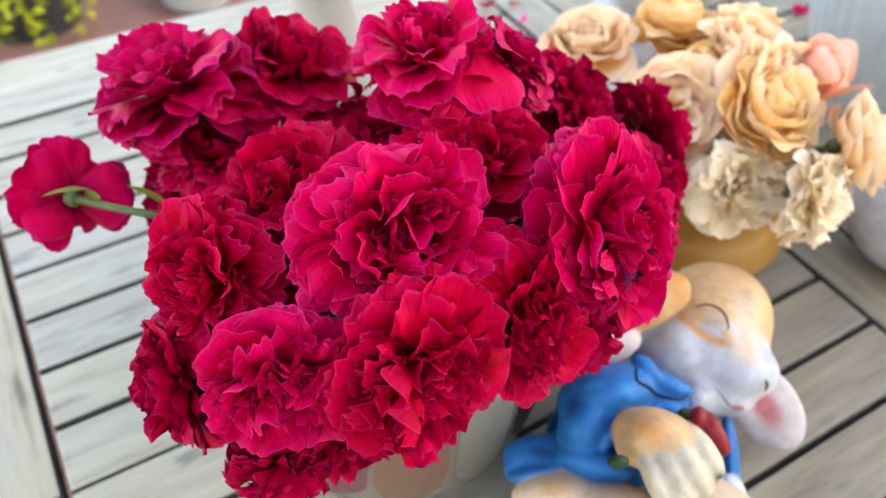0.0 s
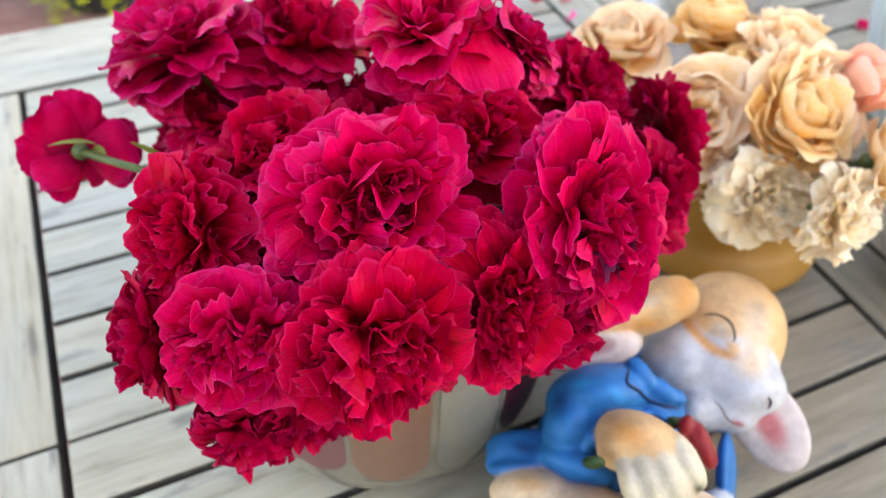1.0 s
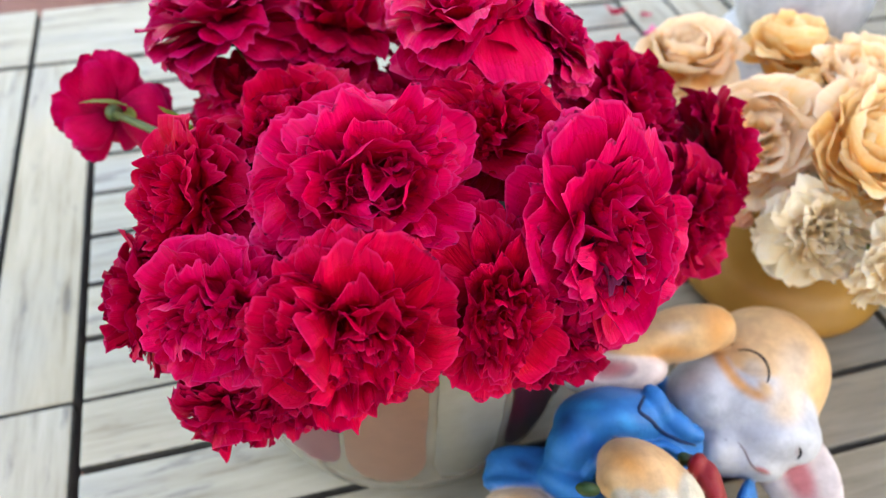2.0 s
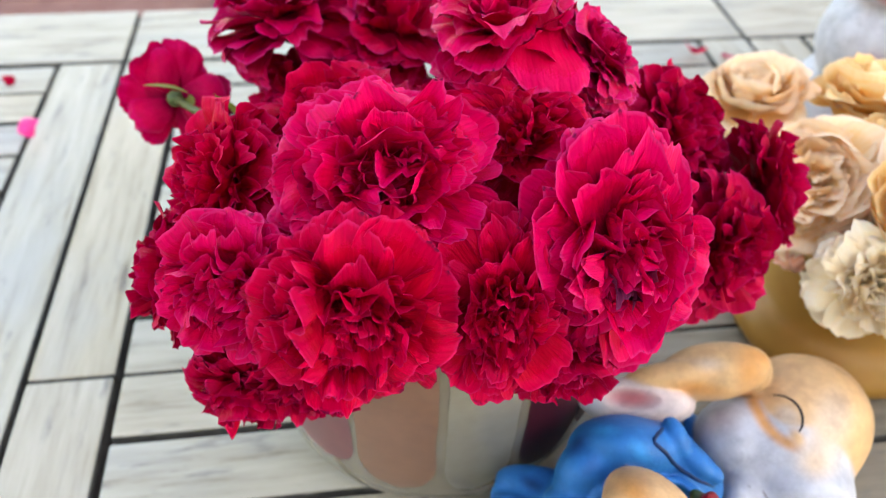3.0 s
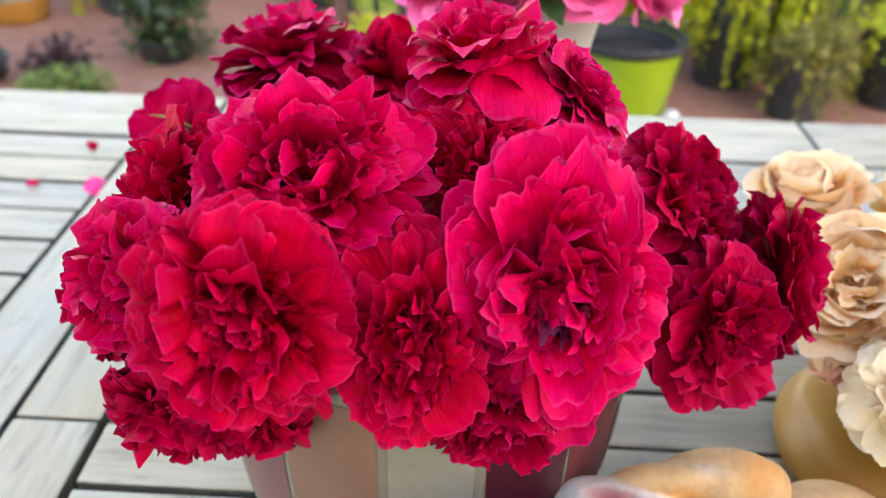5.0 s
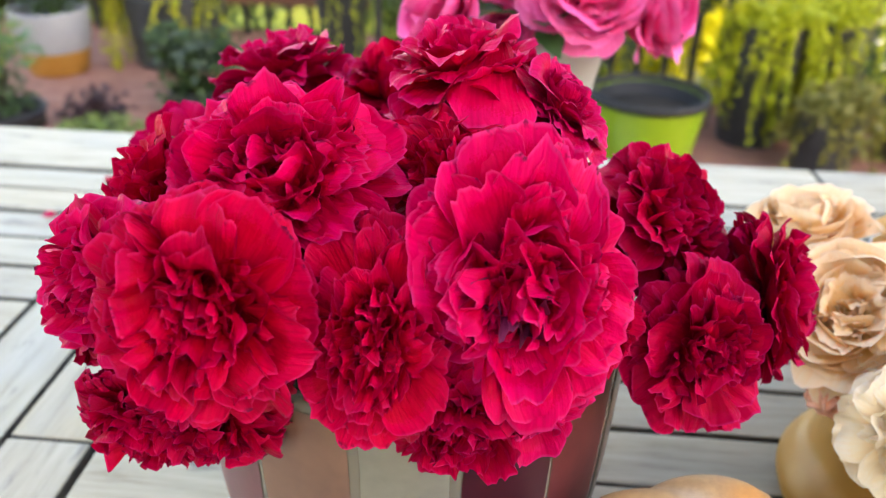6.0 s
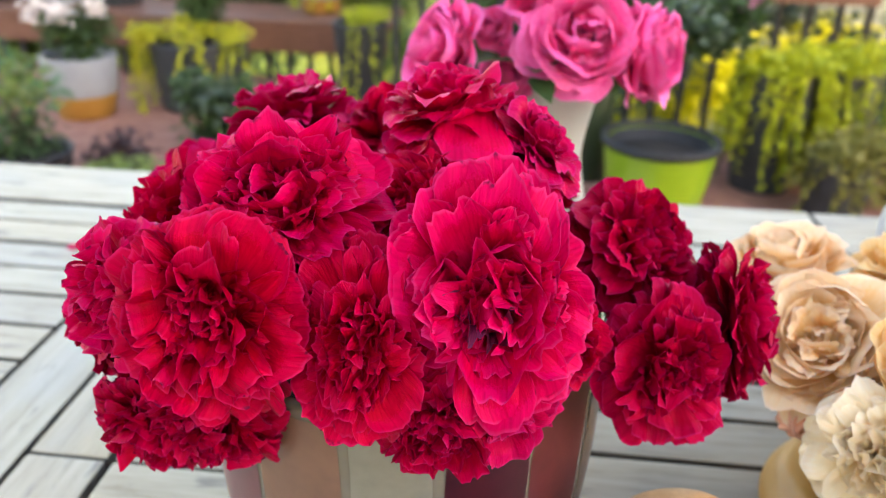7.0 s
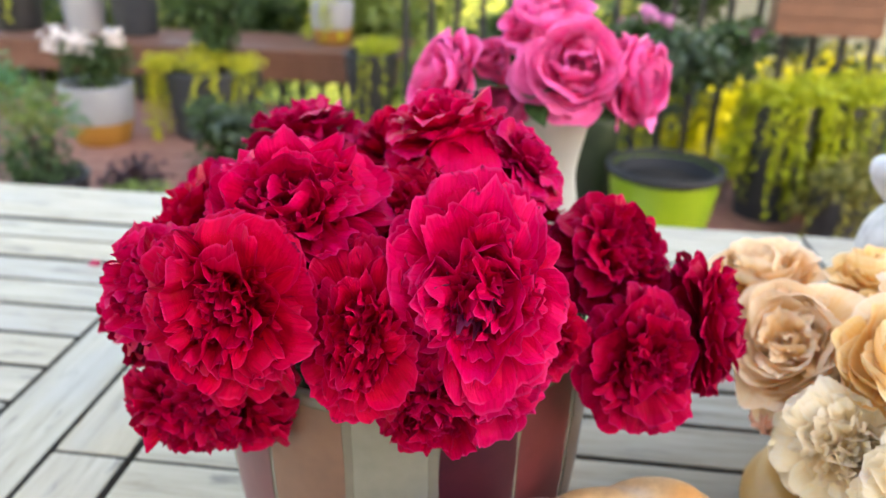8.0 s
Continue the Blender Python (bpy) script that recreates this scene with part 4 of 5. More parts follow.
HELD_ROSE = [
    solid((0.3359, -0.212, 0.8566), (0.015, 0.0057, 0.014), (34, 13, -83), HELD),
    solid((0.3303, -0.2057, 0.8655), (0.0039, 0.0066, 0.008), (35, -11, -48), HELD),
    solid((0.3346, -0.2212, 0.8595), (0.0035, 0.0075, 0.008), (28, -23, -30), HELD),
    solid((0.3365, -0.2111, 0.8636), (0.0031, 0.0066, 0.008), (20, -31, -10), HELD),
]
HELD_LEAVES = [
    solid((0.3295, -0.1983, 0.8595), (0.004, 0.0033, 0.008), (36, -4, -56), HELD_GREEN),
    solid((0.2687, -0.2092, 0.8783), (0.0056, 0.0034, 0.009), (28, -14, -31), HELD_GREEN),
    solid((0.3162, -0.2358, 0.867), (0.0017, 0.003, 0.006), (29, -18, -39), HELD_GREEN),
]
BELLY = [
    solid((0.2571, -0.1855, 0.8109), (0.0259, 0.0142, 0.035), (26, -10, -29), PALE_FUR),
    solid((0.2757, -0.2102, 0.8211), (0.0233, 0.0135, 0.035), (26, -12, -35), PALE_FUR),
    solid((0.3661, -0.2275, 0.7747), (0.0113, 0.0151, 0.03), (27, -18, -39), WHITE_FUR),
    solid((0.262, -0.262, 0.782), (0.06, 0.05, 0.042), (0, 0, 0), PALE_FUR),
    solid((0.31, -0.25, 0.79), (0.05, 0.05, 0.05), (0, 0, 0), PALE_FUR),
    solid((0.24, -0.33, 0.775), (0.05, 0.05, 0.034), (0, 0, 0), PALE_FUR),
]
RABBIT = [(0.013, HEAD), (0.007, FOLDED_EAR), (0.005, INSIDE_OF_THE_EAR), (0.006, LOWER_EAR), (0.006, JACKET), (0.004, SLEEVE_FOLD), (0.004, COLLAR), (0.0055, HAND + FORE_FINGER + MIDDLE_FINGER + RING_FINGER + LITTLE_FINGER), (0.003, HELD_ROSE), (0.003, HELD_LEAVES), (0.01, BELLY)]
HOLLOWS = [
    solid((0.3187, -0.1324, 0.85), (0.02, 0.0074, 0.009), (37, -10, -18), EAR_PINK),
    solid((0.4227, -0.1957, 0.793), (0.0199, 0.01, 0.008), (36, 17, -90), EAR_PINK),
]
DABS = [
    ((0.4271, -0.1557, 0.8405), (0.016, 0.0346, 0.03), (41, -17, -44), PALE_FUR, 0.9),
    ((0.3818, -0.1626, 0.8294), (0.0385, 0.0192, 0.03), (37, -16, -41), WHITE_FUR, 0.8),
    ((0.412, -0.1734, 0.8343), (0.0157, 0.0157, 0.03), (38, -18, -43), PALE_FUR, 1.0),
    ((0.3712, -0.1404, 0.8344), (0.0153, 0.0153, 0.02), (38, -14, -40), GREY_FUR, 1.0),
    ((0.4055, -0.1609, 0.8401), (0.0057, 0.0088, 0.012), (20, -38, -3), FUR, 0.9),
    ((0.3938, -0.1327, 0.8356), (0.0121, 0.0058, 0.03), (40, 13, -73), ORANGE_FUR, 1.0),
    ((0.3922, -0.1415, 0.8384), (0.0119, 0.0052, 0.03), (40, 12, -71), ORANGE_FUR, 1.0),
    ((0.3923, -0.1497, 0.8388), (0.0119, 0.0052, 0.03), (41, 9, -70), ORANGE_FUR, 1.0),
]
DABS += [
    ((0.3947, -0.1563, 0.8385), (0.0118, 0.0052, 0.03), (41, 5, -66), ORANGE_FUR, 1.0),
    ((0.3996, -0.1625, 0.8385), (0.0103, 0.0052, 0.03), (41, -4, -58), ORANGE_FUR, 1.0),
    ((0.4041, -0.1488, 0.8439), (0.0104, 0.0078, 0.015), (43, -3, -57), PALE_FUR, 0.8),
    ((0.3906, -0.1224, 0.8649), (0.0177, 0.0127, 0.03), (43, -14, -41), ORANGE_FUR, 1.0),
    ((0.3855, -0.1289, 0.8617), (0.0113, 0.0181, 0.03), (43, -5, -36), ORANGE_FUR, 1.0),
    ((0.3582, -0.1293, 0.8488), (0.0271, 0.0068, 0.02), (39, -10, -26), ORANGE_FUR, 1.0),
    ((0.3644, -0.1219, 0.8606), (0.0135, 0.0067, 0.02), (40, -16, -19), PALE_FUR, 1.0),
    ((0.3198, -0.1305, 0.8472), (0.0208, 0.0075, 0.025), (37, -10, -18), EAR_PINK, 0.8),
]
DABS += [
    ((0.3, -0.1257, 0.838), (0.0111, 0.0133, 0.02), (36, -10, -13), WHITE_FUR, 0.9),
    ((0.4279, -0.1943, 0.786), (0.0231, 0.0118, 0.03), (36, 17, -91), EAR_PINK, 0.7),
    ((0.3939, -0.1943, 0.8099), (0.0068, 0.0024, 0.012), (36, -12, -50), EAR_PINK, 0.7),
    ((0.4137, -0.1937, 0.8211), (0.0026, 0.0042, 0.012), (36, -19, -43), GREY_FUR, 0.7),
    ((0.2902, -0.2049, 0.8849), (0.0165, 0.0103, 0.02), (34, -3, -54), ORANGE_FUR, 1.0),
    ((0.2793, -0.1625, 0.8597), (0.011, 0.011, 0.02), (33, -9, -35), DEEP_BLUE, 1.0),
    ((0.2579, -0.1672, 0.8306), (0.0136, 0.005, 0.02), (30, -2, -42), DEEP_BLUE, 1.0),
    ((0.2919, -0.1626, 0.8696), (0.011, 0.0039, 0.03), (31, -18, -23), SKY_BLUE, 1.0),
]
DABS += [
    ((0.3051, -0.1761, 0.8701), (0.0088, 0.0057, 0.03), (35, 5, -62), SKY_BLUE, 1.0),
    ((0.2466, -0.1917, 0.8424), (0.0173, 0.0087, 0.02), (27, -8, -33), FUR, 1.0),
]
LINES = [
    ([(0.4031, -0.1335, 0.8416), (0.4074, -0.1375, 0.8452), (0.4106, -0.1434, 0.8465), (0.4115, -0.1498, 0.8455), (0.4099, -0.1555, 0.843), (0.4073, -0.1582, 0.8414)], 0.0008, DARK_LINE),
    ([(0.3847, -0.1785, 0.819), (0.3867, -0.1835, 0.8168), (0.388, -0.1896, 0.8132), (0.3925, -0.1939, 0.8094), (0.4, -0.1958, 0.8053)], 0.0006, LIP_LINE),
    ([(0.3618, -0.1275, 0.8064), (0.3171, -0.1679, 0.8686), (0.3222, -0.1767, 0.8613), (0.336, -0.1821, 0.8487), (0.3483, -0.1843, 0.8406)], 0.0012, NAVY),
    ([(0.4138, -0.1922, 0.8242), (0.4153, -0.1941, 0.8196), (0.4146, -0.1948, 0.815)], 0.0009, DARK_LINE),
]
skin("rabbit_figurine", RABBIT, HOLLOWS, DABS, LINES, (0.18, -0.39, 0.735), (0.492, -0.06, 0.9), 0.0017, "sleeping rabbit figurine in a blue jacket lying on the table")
skin("white_rabbit_figurine", [(0.012, [
    solid((0.640, 0.190, 0.80), (0.070, 0.060, 0.07), (0, 0, 0), WHITE_FUR),
    solid((0.628, 0.170, 0.888), (0.058, 0.055, 0.052), (0, 0, 0), WHITE_FUR),
    solid((0.590, 0.165, 0.945), (0.017, 0.026, 0.034), (0, -50, 0), WHITE_FUR),
    solid((0.665, 0.170, 0.955), (0.017, 0.026, 0.040), (0, 30, 0), WHITE_FUR),
    solid((0.600, 0.140, 0.775), (0.028, 0.03, 0.03), (0, 0, 0), WHITE_FUR),
])], [], [((0.590, 0.125, 0.885), (0.020, 0.028, 0.020), (0, 0, 0), (0.72, 0.36, 0.42), 0.9), ((0.585, 0.142, 0.945), (0.012, 0.016, 0.026), (0, -50, 0), (0.7, 0.38, 0.42), 0.6)], [],
    (0.54, 0.09, 0.72), (0.75, 0.27, 1.01), 0.004, "white rabbit figurine with pink cheeks and ears standing on the table")
skin("white_figurine", [(0.012, [
    solid((0.685, -0.125, 0.79), (0.06, 0.06, 0.055), (0, 0, 0), WHITE_FUR),
    solid((0.70, -0.10, 0.86), (0.045, 0.045, 0.045), (0, 0, 0), WHITE_FUR),
])], [], [], [], (0.6, -0.22, 0.72), (0.78, -0.03, 0.93), 0.005, "rounded white glazed figurine standing on the table")


# ---- the garden behind: potted plants, railing, siding ----
def foliage(centres, count, size, seed, aspect=0.6, droop=0.3, spread=1.0):
    """Many small separate leaves scattered through clumps (centre, half axes)."""
    rng = random.Random(seed)
    verts, faces = [], []
    for k in range(count):
        c, half = centres[k % len(centres)]
        while True:
            q = Vector((rng.uniform(-1, 1), rng.uniform(-1, 1), rng.uniform(-1, 1)))
            if 0.15 < q.length < 1:
                break
        q = q * (0.55 + 0.45 * q.length) * spread
        p = Vector(c) + Vector((q.x * half[0], q.y * half[1], q.z * half[2]))
        s = size * rng.uniform(0.6, 1.3)
        m = Euler((rng.uniform(-0.9, 0.9), rng.uniform(-0.6, 0.6) + droop, rng.uniform(0, 6.3))).to_matrix()
        n = len(verts)
        for x, y, z in ((0, 0, 0), (0.45, aspect / 2, 0.05), (1, 0, -0.12), (0.45, -aspect / 2, 0.05)):
            verts.append(tuple(p + m @ Vector((x * s, y * s, z * s))))
        faces.append((n, n + 1, n + 2, n + 3))
    me = bpy.data.meshes.new("foliage")
    me.from_pydata(verts, [], faces)
    return me


def strands(at, lengths, radius, leaf, seed):
    """Hanging runners set with pairs of round leaves."""
    rng = random.Random(seed)
    verts, faces = [], []
    for length in lengths:
        a = rng.uniform(0, 2 * math.pi)
        rr = radius * rng.uniform(0.75, 1.15)
        x, y, z = at[0] + rr * math.cos(a), at[1] + rr * math.sin(a), at[2]
        steps = max(3, int(length / (leaf * 0.55)))
        for i in range(steps):
            f = i / steps
            px, py, pz = x + 0.05 * f * math.cos(a) + rng.uniform(-1, 1) * leaf * 0.3, y + 0.05 * f * math.sin(a) + rng.uniform(-1, 1) * leaf * 0.3, z - length * f
            for side in (0, 1):
                b = rng.uniform(0, 6.3)
                s = leaf * rng.uniform(0.6, 1.1)
                m = Euler((rng.uniform(-0.7, 0.7), rng.uniform(-0.2, 0.9), b)).to_matrix()
                n = len(verts)
                for k in range(6):
                    t = 2 * math.pi * k / 6
                    verts.append(tuple(Vector((px, py, pz)) + m @ Vector((s * (0.5 + 0.5 * math.cos(t)), s * 0.45 * math.sin(t), 0))))
                faces.append(tuple(range(n, n + 6)))
    me = bpy.data.meshes.new("trailing_growth")
    me.from_pydata(verts, [], faces)
    return me


def leaves_part(name, me, material, parent, label=""):
    me.materials.append(material)
    ob = new(name, me)
    ob.parent = parent
    return tagged(ob, label)


def potted(name, at, outer, material, label, wall=0.012, category="potted plant"):
    ob = thing(name, at, label, category, "pots in the garden")
    part("pot", vessel(outer, wall, 0.03, 40), material, ob)
    r, h = outer[-1]
    b = lathe([(r - wall * 1.3, h - 0.06), (r - wall * 1.3, h - 0.045), (0.01, h - 0.035)], 32)
    part("soil", b, SOIL, ob, "dark potting soil")
    return ob


def shrub(ob, base, clumps, count, size, material, seed, label="", droop=0.3, stems=5):
    rng = random.Random(seed)
    for c, half in clumps[:stems]:
        part("branch", tube(bend(base, c, (rng.uniform(-0.03, 0.03), 0, 0.02)), [0.008 - 0.0007 * i for i in range(9)], 6), BARK, ob)
    leaves_part("foliage", foliage(clumps, count, size, seed, 0.6, droop), material, ob, label)


# two-tone pot with a white-flowered shrub
p = potted("two_tone_pot", (-1.80, 3.05, 0), [(0.1, 0.0), (0.125, 0.01), (0.15, 0.11)], POT_ORANGE, "pale grey pot with an orange base holding a white-flowered shrub")
part("upper_band", vessel([(0.151, 0.111), (0.163, 0.18), (0.172, 0.285)], 0.012, 0.08, 40), POT_GREY, p.children[0], "pale grey glazed upper band")
shrub(p, (0, 0, 0.2), [((0.02, 0, 0.36), (0.15, 0.14, 0.1)), ((0.08, 0, 0.43), (0.12, 0.12, 0.1)), ((-0.06, 0, 0.42), (0.11, 0.12, 0.09))], 1300, 0.035, GREEN, 11)
leaves_part("blossom_cluster", foliage([((-0.1, -0.08, 0.5), (0.12, 0.08, 0.07)), ((0.03, -0.12, 0.5), (0.06, 0.06, 0.05)), ((0.15, -0.05, 0.52), (0.06, 0.06, 0.04))], 170, 0.035, 12, 0.9), BLOSSOM_WHITE, p, "white and blush blossom")
# feathery plant in a low dark pot
p = potted("low_dark_pot", (-1.62, 2.32, 0), [(0.1, 0.0), (0.13, 0.04), (0.15, 0.08)], SLATE, "low dark pot with a feathery sea-green plant")
shrub(p, (0, 0, 0.1), [((-0.1, 0, 0.2), (0.14, 0.14, 0.12)), ((-0.16, 0.05, 0.36), (0.16, 0.14, 0.14)), ((0.06, 0, 0.33), (0.14, 0.12, 0.1)), ((-0.3, 0, 0.3), (0.14, 0.14, 0.16)), ((-0.14, 0, 0.46), (0.1, 0.1, 0.12))], 1300, 0.026, SEA, 21)
leaves_part("new_growth", foliage([((-0.12, -0.06, 0.34), (0.24, 0.16, 0.2)), ((0.04, -0.05, 0.38), (0.14, 0.12, 0.12))], 420, 0.034, 23), FRESH, p, "fresh green leaves")["kind"] = "stuff"
leaves_part("low_growth", foliage([((-0.08, 0, 0.14), (0.22, 0.16, 0.1))], 700, 0.03, 22), GREEN, p, "dark low growth")["kind"] = "stuff"
# low bedding plants
p = potted("bedding_pot", (-1.25, 2.34, 0), [(0.06, 0.0), (0.08, 0.03), (0.09, 0.06)], SLATE, "small dark pot of purple-leaved bedding plants")
shrub(p, (0, 0, 0.05), [((0, 0, 0.11), (0.12, 0.1, 0.08)), ((-0.08, 0, 0.07), (0.1, 0.1, 0.06))], 420, 0.035, PURPLE, 31)
p = potted("bedding_pot", (-1.05, 2.0, 0), [(0.06, 0.0), (0.08, 0.04), (0.09, 0.1)], SLATE, "small dark pot of fresh pale green bedding plants")
shrub(p, (0, 0, 0.05), [((0, 0, 0.15), (0.14, 0.1, 0.06)), ((-0.1, 0, 0.13), (0.1, 0.1, 0.05))], 600, 0.03, FRESH, 32)
# leafy bush before the slate pot
p = potted("shrub_pot", (-0.98, 2.62, 0), [(0.08, 0.0), (0.1, 0.05), (0.11, 0.09)], SLATE, "small dark pot with a leafy grey-green bush")
shrub(p, (0, 0, 0.05), [((0, 0, 0.2), (0.14, 0.14, 0.1)), ((-0.08, 0, 0.28), (0.11, 0.11, 0.09)), ((0.1, 0, 0.26), (0.11, 0.11, 0.1)), ((0.02, 0, 0.1), (0.2, 0.16, 0.1))], 1200, 0.04, GREEN, 41)
leaves_part("new_growth", foliage([((0, -0.06, 0.26), (0.16, 0.1, 0.1))], 180, 0.045, 42), GREY_GREEN, p, "pale grey-green leaves")
# slate pot with yellow trailing plant and a dark shrub
p = potted("slate_pot", (-1.31, 3.3, 0), [(0.19, 0.0), (0.21, 0.03), (0.225, 0.2), (0.235, 0.33)], SLATE, "large slate-coloured pot with golden trailing plants and a dark shrub")
for x, y, lengths, seed in ((-0.24, -0.12, [0.4, 0.36, 0.42, 0.3, 0.38, 0.32, 0.34, 0.4, 0.28, 0.36], 51), (0.06, -0.24, [0.2, 0.24, 0.26, 0.22, 0.16], 52), (0.22, -0.14, [0.28, 0.26, 0.3, 0.2, 0.24, 0.3], 53)):
    leaves_part("trailing_growth", strands((x, y, 0.37), lengths, 0.035, 0.026, seed), LIGHT_JENNY if seed < 53 else JENNY, p, "yellow hanging runners")
leaves_part("cushion", foliage([((-0.2, -0.12, 0.38), (0.1, 0.1, 0.05)), ((0.0, -0.12, 0.4), (0.14, 0.12, 0.07)), ((0.2, -0.1, 0.39), (0.1, 0.1, 0.05))], 900, 0.03, 54), LIGHT_JENNY, p, "yellow-green leaf cushion")
shrub(p, (0.05, 0, 0.3), [((0.04, 0.0, 0.5), (0.12, 0.14, 0.12)), ((0.02, 0.05, 0.62), (0.2, 0.2, 0.14)), ((-0.1, 0, 0.7), (0.16, 0.16, 0.14)), ((0.16, 0, 0.75), (0.18, 0.18, 0.16)), ((0.0, 0, 0.9), (0.3, 0.25, 0.18))], 2400, 0.04, GREEN, 55)
# tall dark planter with golden runners
p = potted("tall_planter", (-0.53, 3.42, 0), [(0.09, 0.0), (0.1, 0.02), (0.12, 0.25), (0.135, 0.42)], SLATE, "tall tapering dark planter with golden hanging plants")
leaves_part("trailing_growth", strands((0.05, -0.09, 0.46), [0.45, 0.4, 0.42, 0.35, 0.48, 0.4, 0.3, 0.46, 0.42, 0.43, 0.4, 0.46], 0.075, 0.024, 61), JENNY, p, "golden green hanging runners")
leaves_part("cushion", foliage([((0.03, 0, 0.46), (0.13, 0.12, 0.04))], 420, 0.03, 62), JENNY, p)
# low slate planter close behind the table
p = potted("slate_pot", (0.10, 2.08, 0), [(0.13, 0.0), (0.14, 0.02), (0.16, 0.18), (0.17, 0.28)], SLATE, "dark slate pot with golden green runners behind the table")
for k, a in enumerate((215, 245, 262, 300)):
    leaves_part("trailing_growth", strands((0.165 * math.cos(radians(a)), 0.165 * math.sin(radians(a)), 0.3), [0.26, 0.3, 0.28, 0.2, 0.24], 0.03, 0.03, 130 + k), JENNY, p, "golden green hanging runners")
leaves_part("cushion", foliage([((-0.04, -0.03, 0.31), (0.17, 0.16, 0.05)), ((-0.16, 0.0, 0.33), (0.1, 0.1, 0.06))], 700, 0.035, 135), LIGHT_JENNY, p, "yellow-green leaf cushion")
p = thing("garden_basin", (0.57, 1.98, 0), "low pale blue-white glazed basin on the patio", "basin")
jar = part("body", vessel([(0.09, 0.0), (0.11, 0.01), (0.135, 0.06), (0.14, 0.075)], 0.01, 0.015, 48), BLUE_WHITE, p)
part("lip", hoop(0.145, 0.012, 0.072, 0.084), BLUE_WHITE, jar)
# lime pot
p = potted("lime_pot", (0.775, 2.27, 0), [(0.15, 0.0), (0.158, 0.01), (0.185, 0.18), (0.196, 0.264)], LIME, "lime green plastic pot with a dark rim and bare soil")
# added black sleeve, stands in for the shade inside the pot
part("liner", lathe([(0.1730, 0.2), (0.1825, 0.268), (0.179, 0.268), (0.1695, 0.2)], 48), BLACK, p.children[0], "black lining added to darken the inside of the pot")
part("rim", hoop(0.207, 0.02, 0.266, 0.29), BLACK, p.children[0], "black plastic rim")
leaves_part("blossom_cluster", foliage([((0.08, -0.1, 0.245), (0.025, 0.02, 0.02))], 30, 0.025, 72, 0.9), BLOSSOM_LILAC, p, "small lilac blossom")
ball = thing("garden_ball", (0.95, 2.17, 0), "small pale blue ceramic ball on the deck", "garden ball")
part("ball", lathe(smooth_profile([(0.002, 0.0), (0.02, 0.006), (0.03, 0.03), (0.02, 0.052), (0.002, 0.06)], 6), 24), BLUE_WHITE, ball)
# dark green cylinder pot and the bush in it
p = potted("dark_green_pot", (0.55, 2.62, 0), [(0.085, 0.0), (0.09, 0.02), (0.092, 0.2), (0.095, 0.36)], BOTTLE, "dark green cylindrical pot with a leafy bush")
shrub(p, (0, 0, 0.3), [((0.04, 0, 0.46), (0.12, 0.12, 0.12)), ((0.18, 0.02, 0.56), (0.14, 0.12, 0.1)), ((0.3, 0.05, 0.6), (0.14, 0.12, 0.12)), ((0.44, 0.1, 0.58), (0.14, 0.1, 0.1)), ((0.14, 0, 0.68), (0.12, 0.1, 0.08)), ((0.5, 0.1, 0.66), (0.12, 0.1, 0.1))], 1700, 0.05, GREEN, 73)
leaves_part("new_growth", foliage([((0.25, -0.05, 0.62), (0.26, 0.12, 0.1))], 260, 0.05, 74), GREY_GREEN, p, "pale grey-green leaves")
# golden planters to the side
for x, y, h, r, n, lo, hi, m, seed in ((1.24, 2.62, 0.46, 0.14, 38, 0.2, 0.46, JENNY, 81), (1.49, 2.72, 0.46, 0.15, 38, 0.2, 0.46, JENNY, 82), (1.42, 2.32, 0.24, 0.12, 26, 0.1, 0.24, DRY, 83), (1.85, 2.5, 0.28, 0.18, 24, 0.1, 0.26, JENNY, 84)):
    p = potted("trailing_planter", (x, y, 0), [(r * 0.78, 0.0), (r * 0.82, 0.02), (r * 0.95, h * 0.6), (r, h)], SLATE, "dark planter overflowing with golden trailing plants")
    rng = random.Random(seed)
    for k in range(6):
        a = math.radians(190 + 28 * k + rng.uniform(-8, 8))
        leaves_part("trailing_growth", strands((r * 1.02 * math.cos(a), r * 1.02 * math.sin(a), h + 0.03), [rng.uniform(lo, hi) for _ in range(n // 6 + 2)], 0.032, 0.024, seed * 10 + k), m, p, "golden green hanging runners")
    leaves_part("cushion", foliage([((-0.4 * r, -0.04, h + 0.04), (r * 0.8, r * 1.1, 0.05)), ((0.5 * r, -0.02, h + 0.06), (r * 0.8, r * 1.1, 0.06)), ((0, -0.5 * r, h + 0.02), (r * 0.7, r * 0.6, 0.06))], 750, 0.034, seed), m, p)
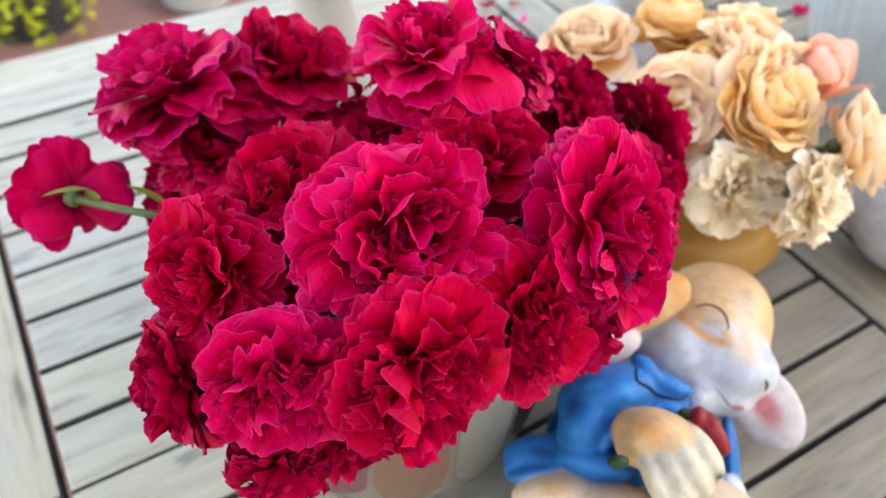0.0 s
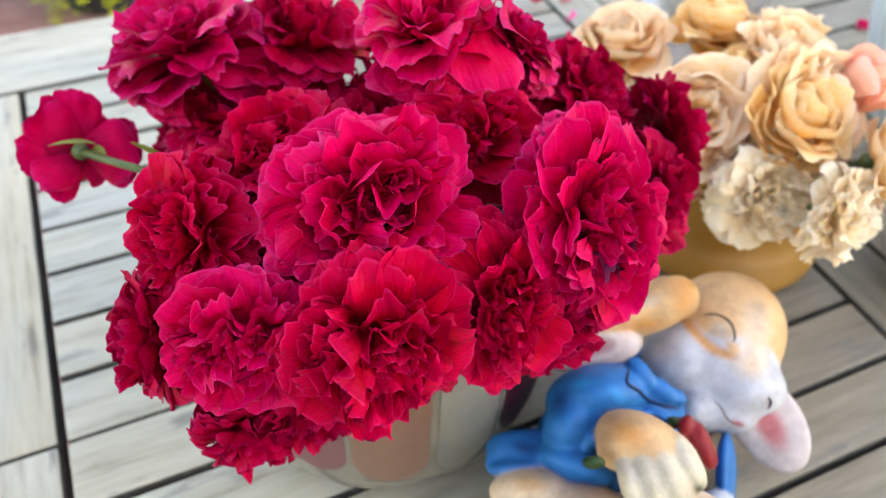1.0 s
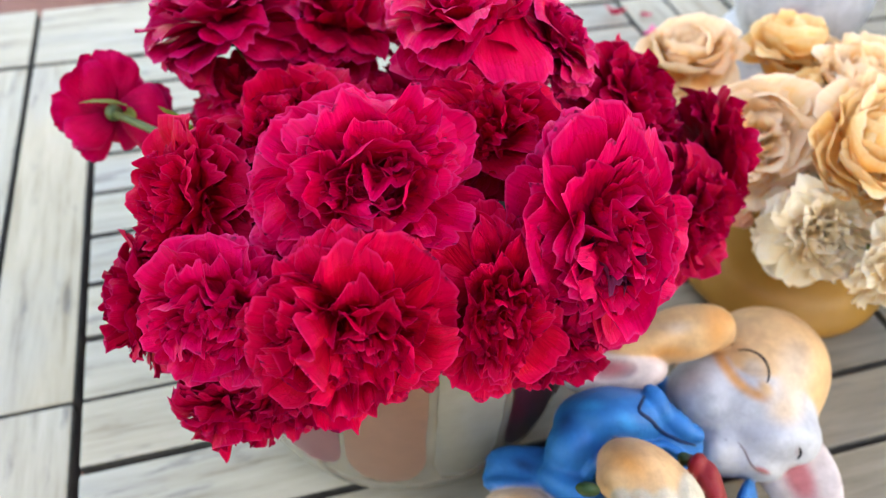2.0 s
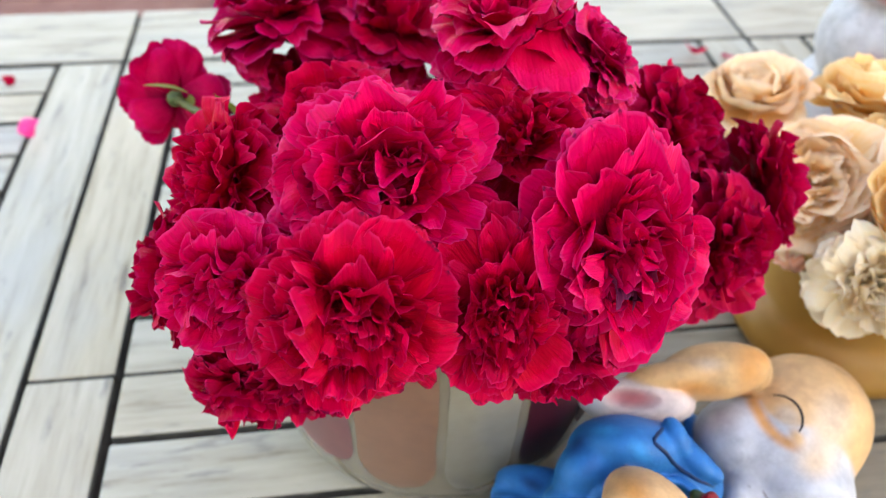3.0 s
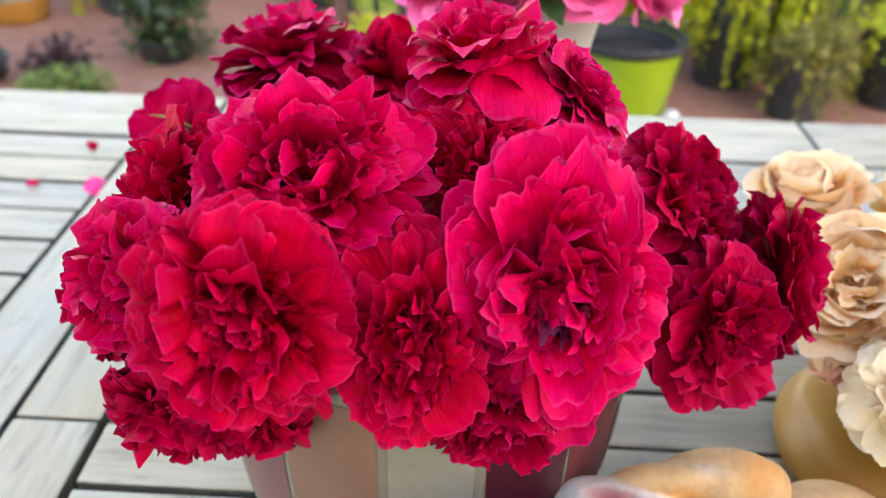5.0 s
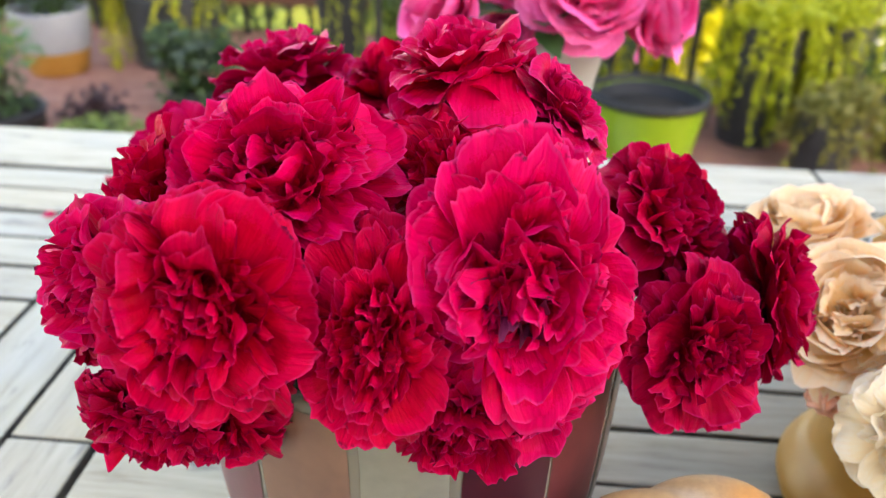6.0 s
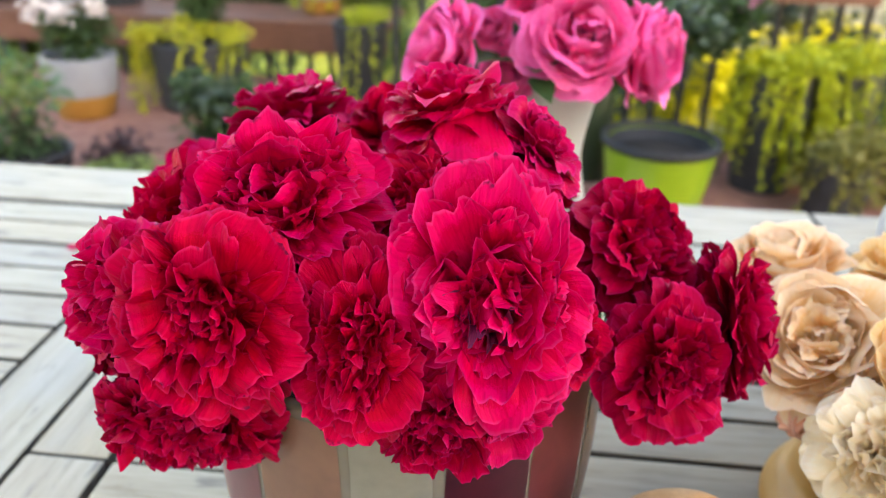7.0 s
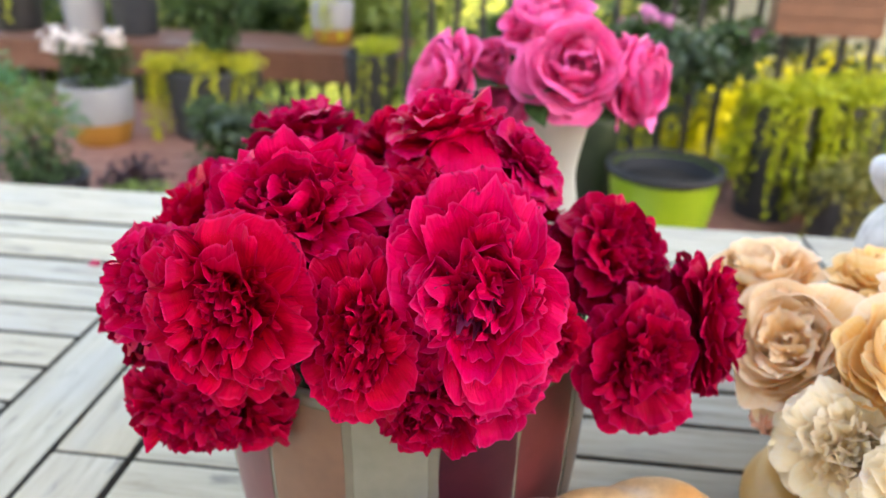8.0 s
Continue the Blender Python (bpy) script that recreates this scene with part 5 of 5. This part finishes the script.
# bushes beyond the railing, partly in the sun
# the two SUNLIT bushes are added in place of sunlit lawn patches
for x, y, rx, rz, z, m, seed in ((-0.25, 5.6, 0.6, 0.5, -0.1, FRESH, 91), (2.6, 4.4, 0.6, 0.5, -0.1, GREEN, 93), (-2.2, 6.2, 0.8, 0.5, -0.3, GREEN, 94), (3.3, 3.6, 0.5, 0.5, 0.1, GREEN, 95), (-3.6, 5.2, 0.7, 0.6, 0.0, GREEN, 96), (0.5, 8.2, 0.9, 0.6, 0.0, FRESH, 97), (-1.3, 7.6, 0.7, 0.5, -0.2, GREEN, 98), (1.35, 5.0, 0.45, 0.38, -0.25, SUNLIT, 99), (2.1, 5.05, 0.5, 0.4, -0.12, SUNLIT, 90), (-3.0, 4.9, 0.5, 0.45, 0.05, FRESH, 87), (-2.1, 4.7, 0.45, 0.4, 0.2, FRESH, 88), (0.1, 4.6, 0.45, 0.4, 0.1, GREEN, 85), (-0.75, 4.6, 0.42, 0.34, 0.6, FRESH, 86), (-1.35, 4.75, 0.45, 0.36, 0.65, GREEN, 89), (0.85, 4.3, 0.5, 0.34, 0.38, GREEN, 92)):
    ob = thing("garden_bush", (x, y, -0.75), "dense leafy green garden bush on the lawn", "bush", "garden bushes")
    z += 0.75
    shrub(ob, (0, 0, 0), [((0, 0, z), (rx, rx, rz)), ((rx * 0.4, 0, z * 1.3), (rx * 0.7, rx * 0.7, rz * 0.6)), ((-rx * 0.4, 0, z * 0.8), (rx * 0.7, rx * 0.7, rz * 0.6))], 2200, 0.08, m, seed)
for x, y, z, seed in ((0.70, 2.72, 0.75, 101), (0.77, 2.74, 0.72, 104), (1.10, 2.72, 0.69, 102), (0.63, 2.7, 0.70, 103)):
    ob = thing("pink_flower", (x, y, 0), "pink garden flower head on a thin stem", "flower", "pink garden flowers")
    part("stem", tube(bend((0, 0, 0), (0, 0, z), (0.02, 0, 0)), 0.003), STEM, ob)
    leaves_part("flower_head", foliage([((0, 0, z), (0.035, 0.035, 0.025))], 120, 0.03, seed, 0.9), BLOSSOM_PINK, ob)

# low brown bench along the patio's edge, with pots on it
bench = thing("garden_bench", (-2.5, 3.92, 0), "low brown stained wooden bench with dark legs along the patio edge", "bench")
part("seat_board", box((4.1, 0.55, 0.035), 0.004, (0, 0.125, 0.325)), RAIL, bench, "", False)
part("apron", box((4.08, 0.03, 0.13), 0.004, (0, -0.13, 0.24)), RAIL, bench, "", False)
for k in range(34):
    part("baluster", box((0.025, 0.025, 0.42), 0.002, (-2.0 + 0.12 * k, -0.1, -0.03)), DARK, bench, "", False)
p = potted("two_tone_pot", (-0.9, 4.1, 0.3425), [(0.08, 0.0), (0.1, 0.01), (0.112, 0.08)], POT_ORANGE, "small pale pot with an orange base and golden runners")
part("upper_band", vessel([(0.1125, 0.0805), (0.12, 0.13), (0.126, 0.23)], 0.01, 0.05, 40), POT_GREY, p.children[0], "pale grey glazed upper band")
leaves_part("trailing_growth", strands((-0.05, -0.09, 0.27), [0.24, 0.27, 0.22, 0.18, 0.25, 0.2], 0.08, 0.026, 111), JENNY, p, "golden hanging runners")
p = potted("navy_pot", (-2.1, 4.1, 0.3425), [(0.11, 0.0), (0.12, 0.02), (0.14, 0.25)], SLATE, "dark navy pot on the bench")
shrub(p, (0, 0, 0.2), [((0, 0, 0.36), (0.18, 0.16, 0.12))], 500, 0.04, GREEN, 112)
p = potted("grey_pot", (-2.42, 4.1, 0.3425), [(0.1, 0.0), (0.11, 0.02), (0.13, 0.22)], POT_GREY, "pale grey pot on the bench")
shrub(p, (0, 0, 0.2), [((0, 0, 0.33), (0.16, 0.16, 0.12))], 500, 0.04, GREEN, 113)
p = potted("black_pot", (-2.85, 4.1, 0.3425), [(0.12, 0.0), (0.13, 0.02), (0.15, 0.2)], DARK, "black pot with golden runners on the bench")
leaves_part("trailing_growth", strands((0.05, -0.1, 0.23), [0.2, 0.25, 0.22, 0.28, 0.18, 0.2], 0.1, 0.026, 114), JENNY, p, "golden hanging runners")
shrub(p, (0, 0, 0.15), [((0, 0, 0.3), (0.18, 0.16, 0.12))], 500, 0.04, GREEN, 115)

# railing with dark balusters and a brown planter box hung on it
fence = thing("deck_railing", (1.15, 3.08, 0), "railing with dark balusters and a brown wooden top rail", "railing", turn=-3.0)
part("top_rail", box((3.0, 0.09, 0.06), 0.006, (0, 0, 0.94)), RAIL, fence, "", False)
part("bottom_rail", box((3.0, 0.05, 0.05), 0.006, (0, 0, 0.03)), RAIL, fence, "", False)
for k in range(26):
    part("baluster", box((0.026, 0.026, 0.86), 0.002, (-1.46 + 0.117 * k, 0, 0.485)), DARK, fence, "", False)
crate = thing("planter_box", (1.44, 2.96, 0.66), "brown stained wooden planter box hung on the railing", "planter box")
for k in range(3):
    part("front_board", box((0.42, 0.016, 0.064), 0.003, (0, -0.052, 0.033 + 0.067 * k)), RAIL, crate, "", False)
    part("back_board", box((0.42, 0.016, 0.064), 0.003, (0, 0.052, 0.033 + 0.067 * k)), RAIL, crate, "", False)
for x in (-0.202, 0.202):
    part("end_board", box((0.016, 0.088, 0.2), 0.003, (x, 0, 0.1)), RAIL, crate, "", False)
part("bottom_board", box((0.388, 0.088, 0.016), 0.002, (0, 0, 0.01)), RAIL, crate, "", False)

# a neighbouring shed of lapped boards; its overhang is added to shade them
side = thing("garden_shed", (2.25, 5.6, -0.75), "pale blue-grey lapped-board garden shed under an added shading overhang", "shed")
part("core", box((1.9, 1.0, 2.0), 0.01, (0, 0.6, 1.0)), SIDING, side, "", False)
for k in range(14):
    b = part("siding_board", box((1.9, 0.02, 0.155), 0.003), SIDING, side, "", False)
    b.matrix_basis = pose(0, 0.08, 0.09 + 0.145 * k, -6, 0, 0)
part("roof", box((4.2, 3.6, 0.06), 0.005, (0.75, -0.5, 2.06)), RAIL, side, "brown roof slab out of view, oversized to shade the siding", False)
# hedge and climbing leaves behind the bench and round the railing
for x, y, clumps, count, size, m, seed in (
        (-2.6, 4.75, [((0, 0, 0.9), (0.5, 0.3, 0.4)), ((0.5, 0, 1.1), (0.3, 0.3, 0.3)), ((-0.5, 0, 1.2), (0.4, 0.3, 0.4))], 2200, 0.06, GREEN, 121),
        (-1.75, 4.9, [((0, 0, 1.0), (0.25, 0.3, 0.4)), ((0.25, 0, 1.3), (0.25, 0.3, 0.3))], 1000, 0.06, GREEN, 122),
        (-0.55, 4.7, [((0, 0, 1.15), (0.4, 0.3, 0.35)), ((0.25, 0, 1.4), (0.3, 0.3, 0.3)), ((-0.2, 0, 0.9), (0.25, 0.2, 0.3))], 1700, 0.06, FRESH, 123),
        (1.05, 3.6, [((0, 0, 1.05), (0.25, 0.15, 0.2)), ((0.22, 0, 1.25), (0.22, 0.15, 0.16)), ((-0.15, 0, 0.9), (0.2, 0.15, 0.2))], 700, 0.05, GREY_GREEN, 124),
        (1.75, 3.5, [((0, 0, 1.15), (0.25, 0.15, 0.2)), ((0.2, 0, 1.0), (0.22, 0.15, 0.3)), ((-0.25, 0, 1.28), (0.2, 0.15, 0.1))], 700, 0.05, GREY_GREEN, 125)):
    ob = thing("climbing_bush", (x, y, -0.75), "loose leafy climbing bush behind the patio edge", "bush", "climbing bushes")
    shrub(ob, (0, 0, 0), clumps, count, size, m, seed)
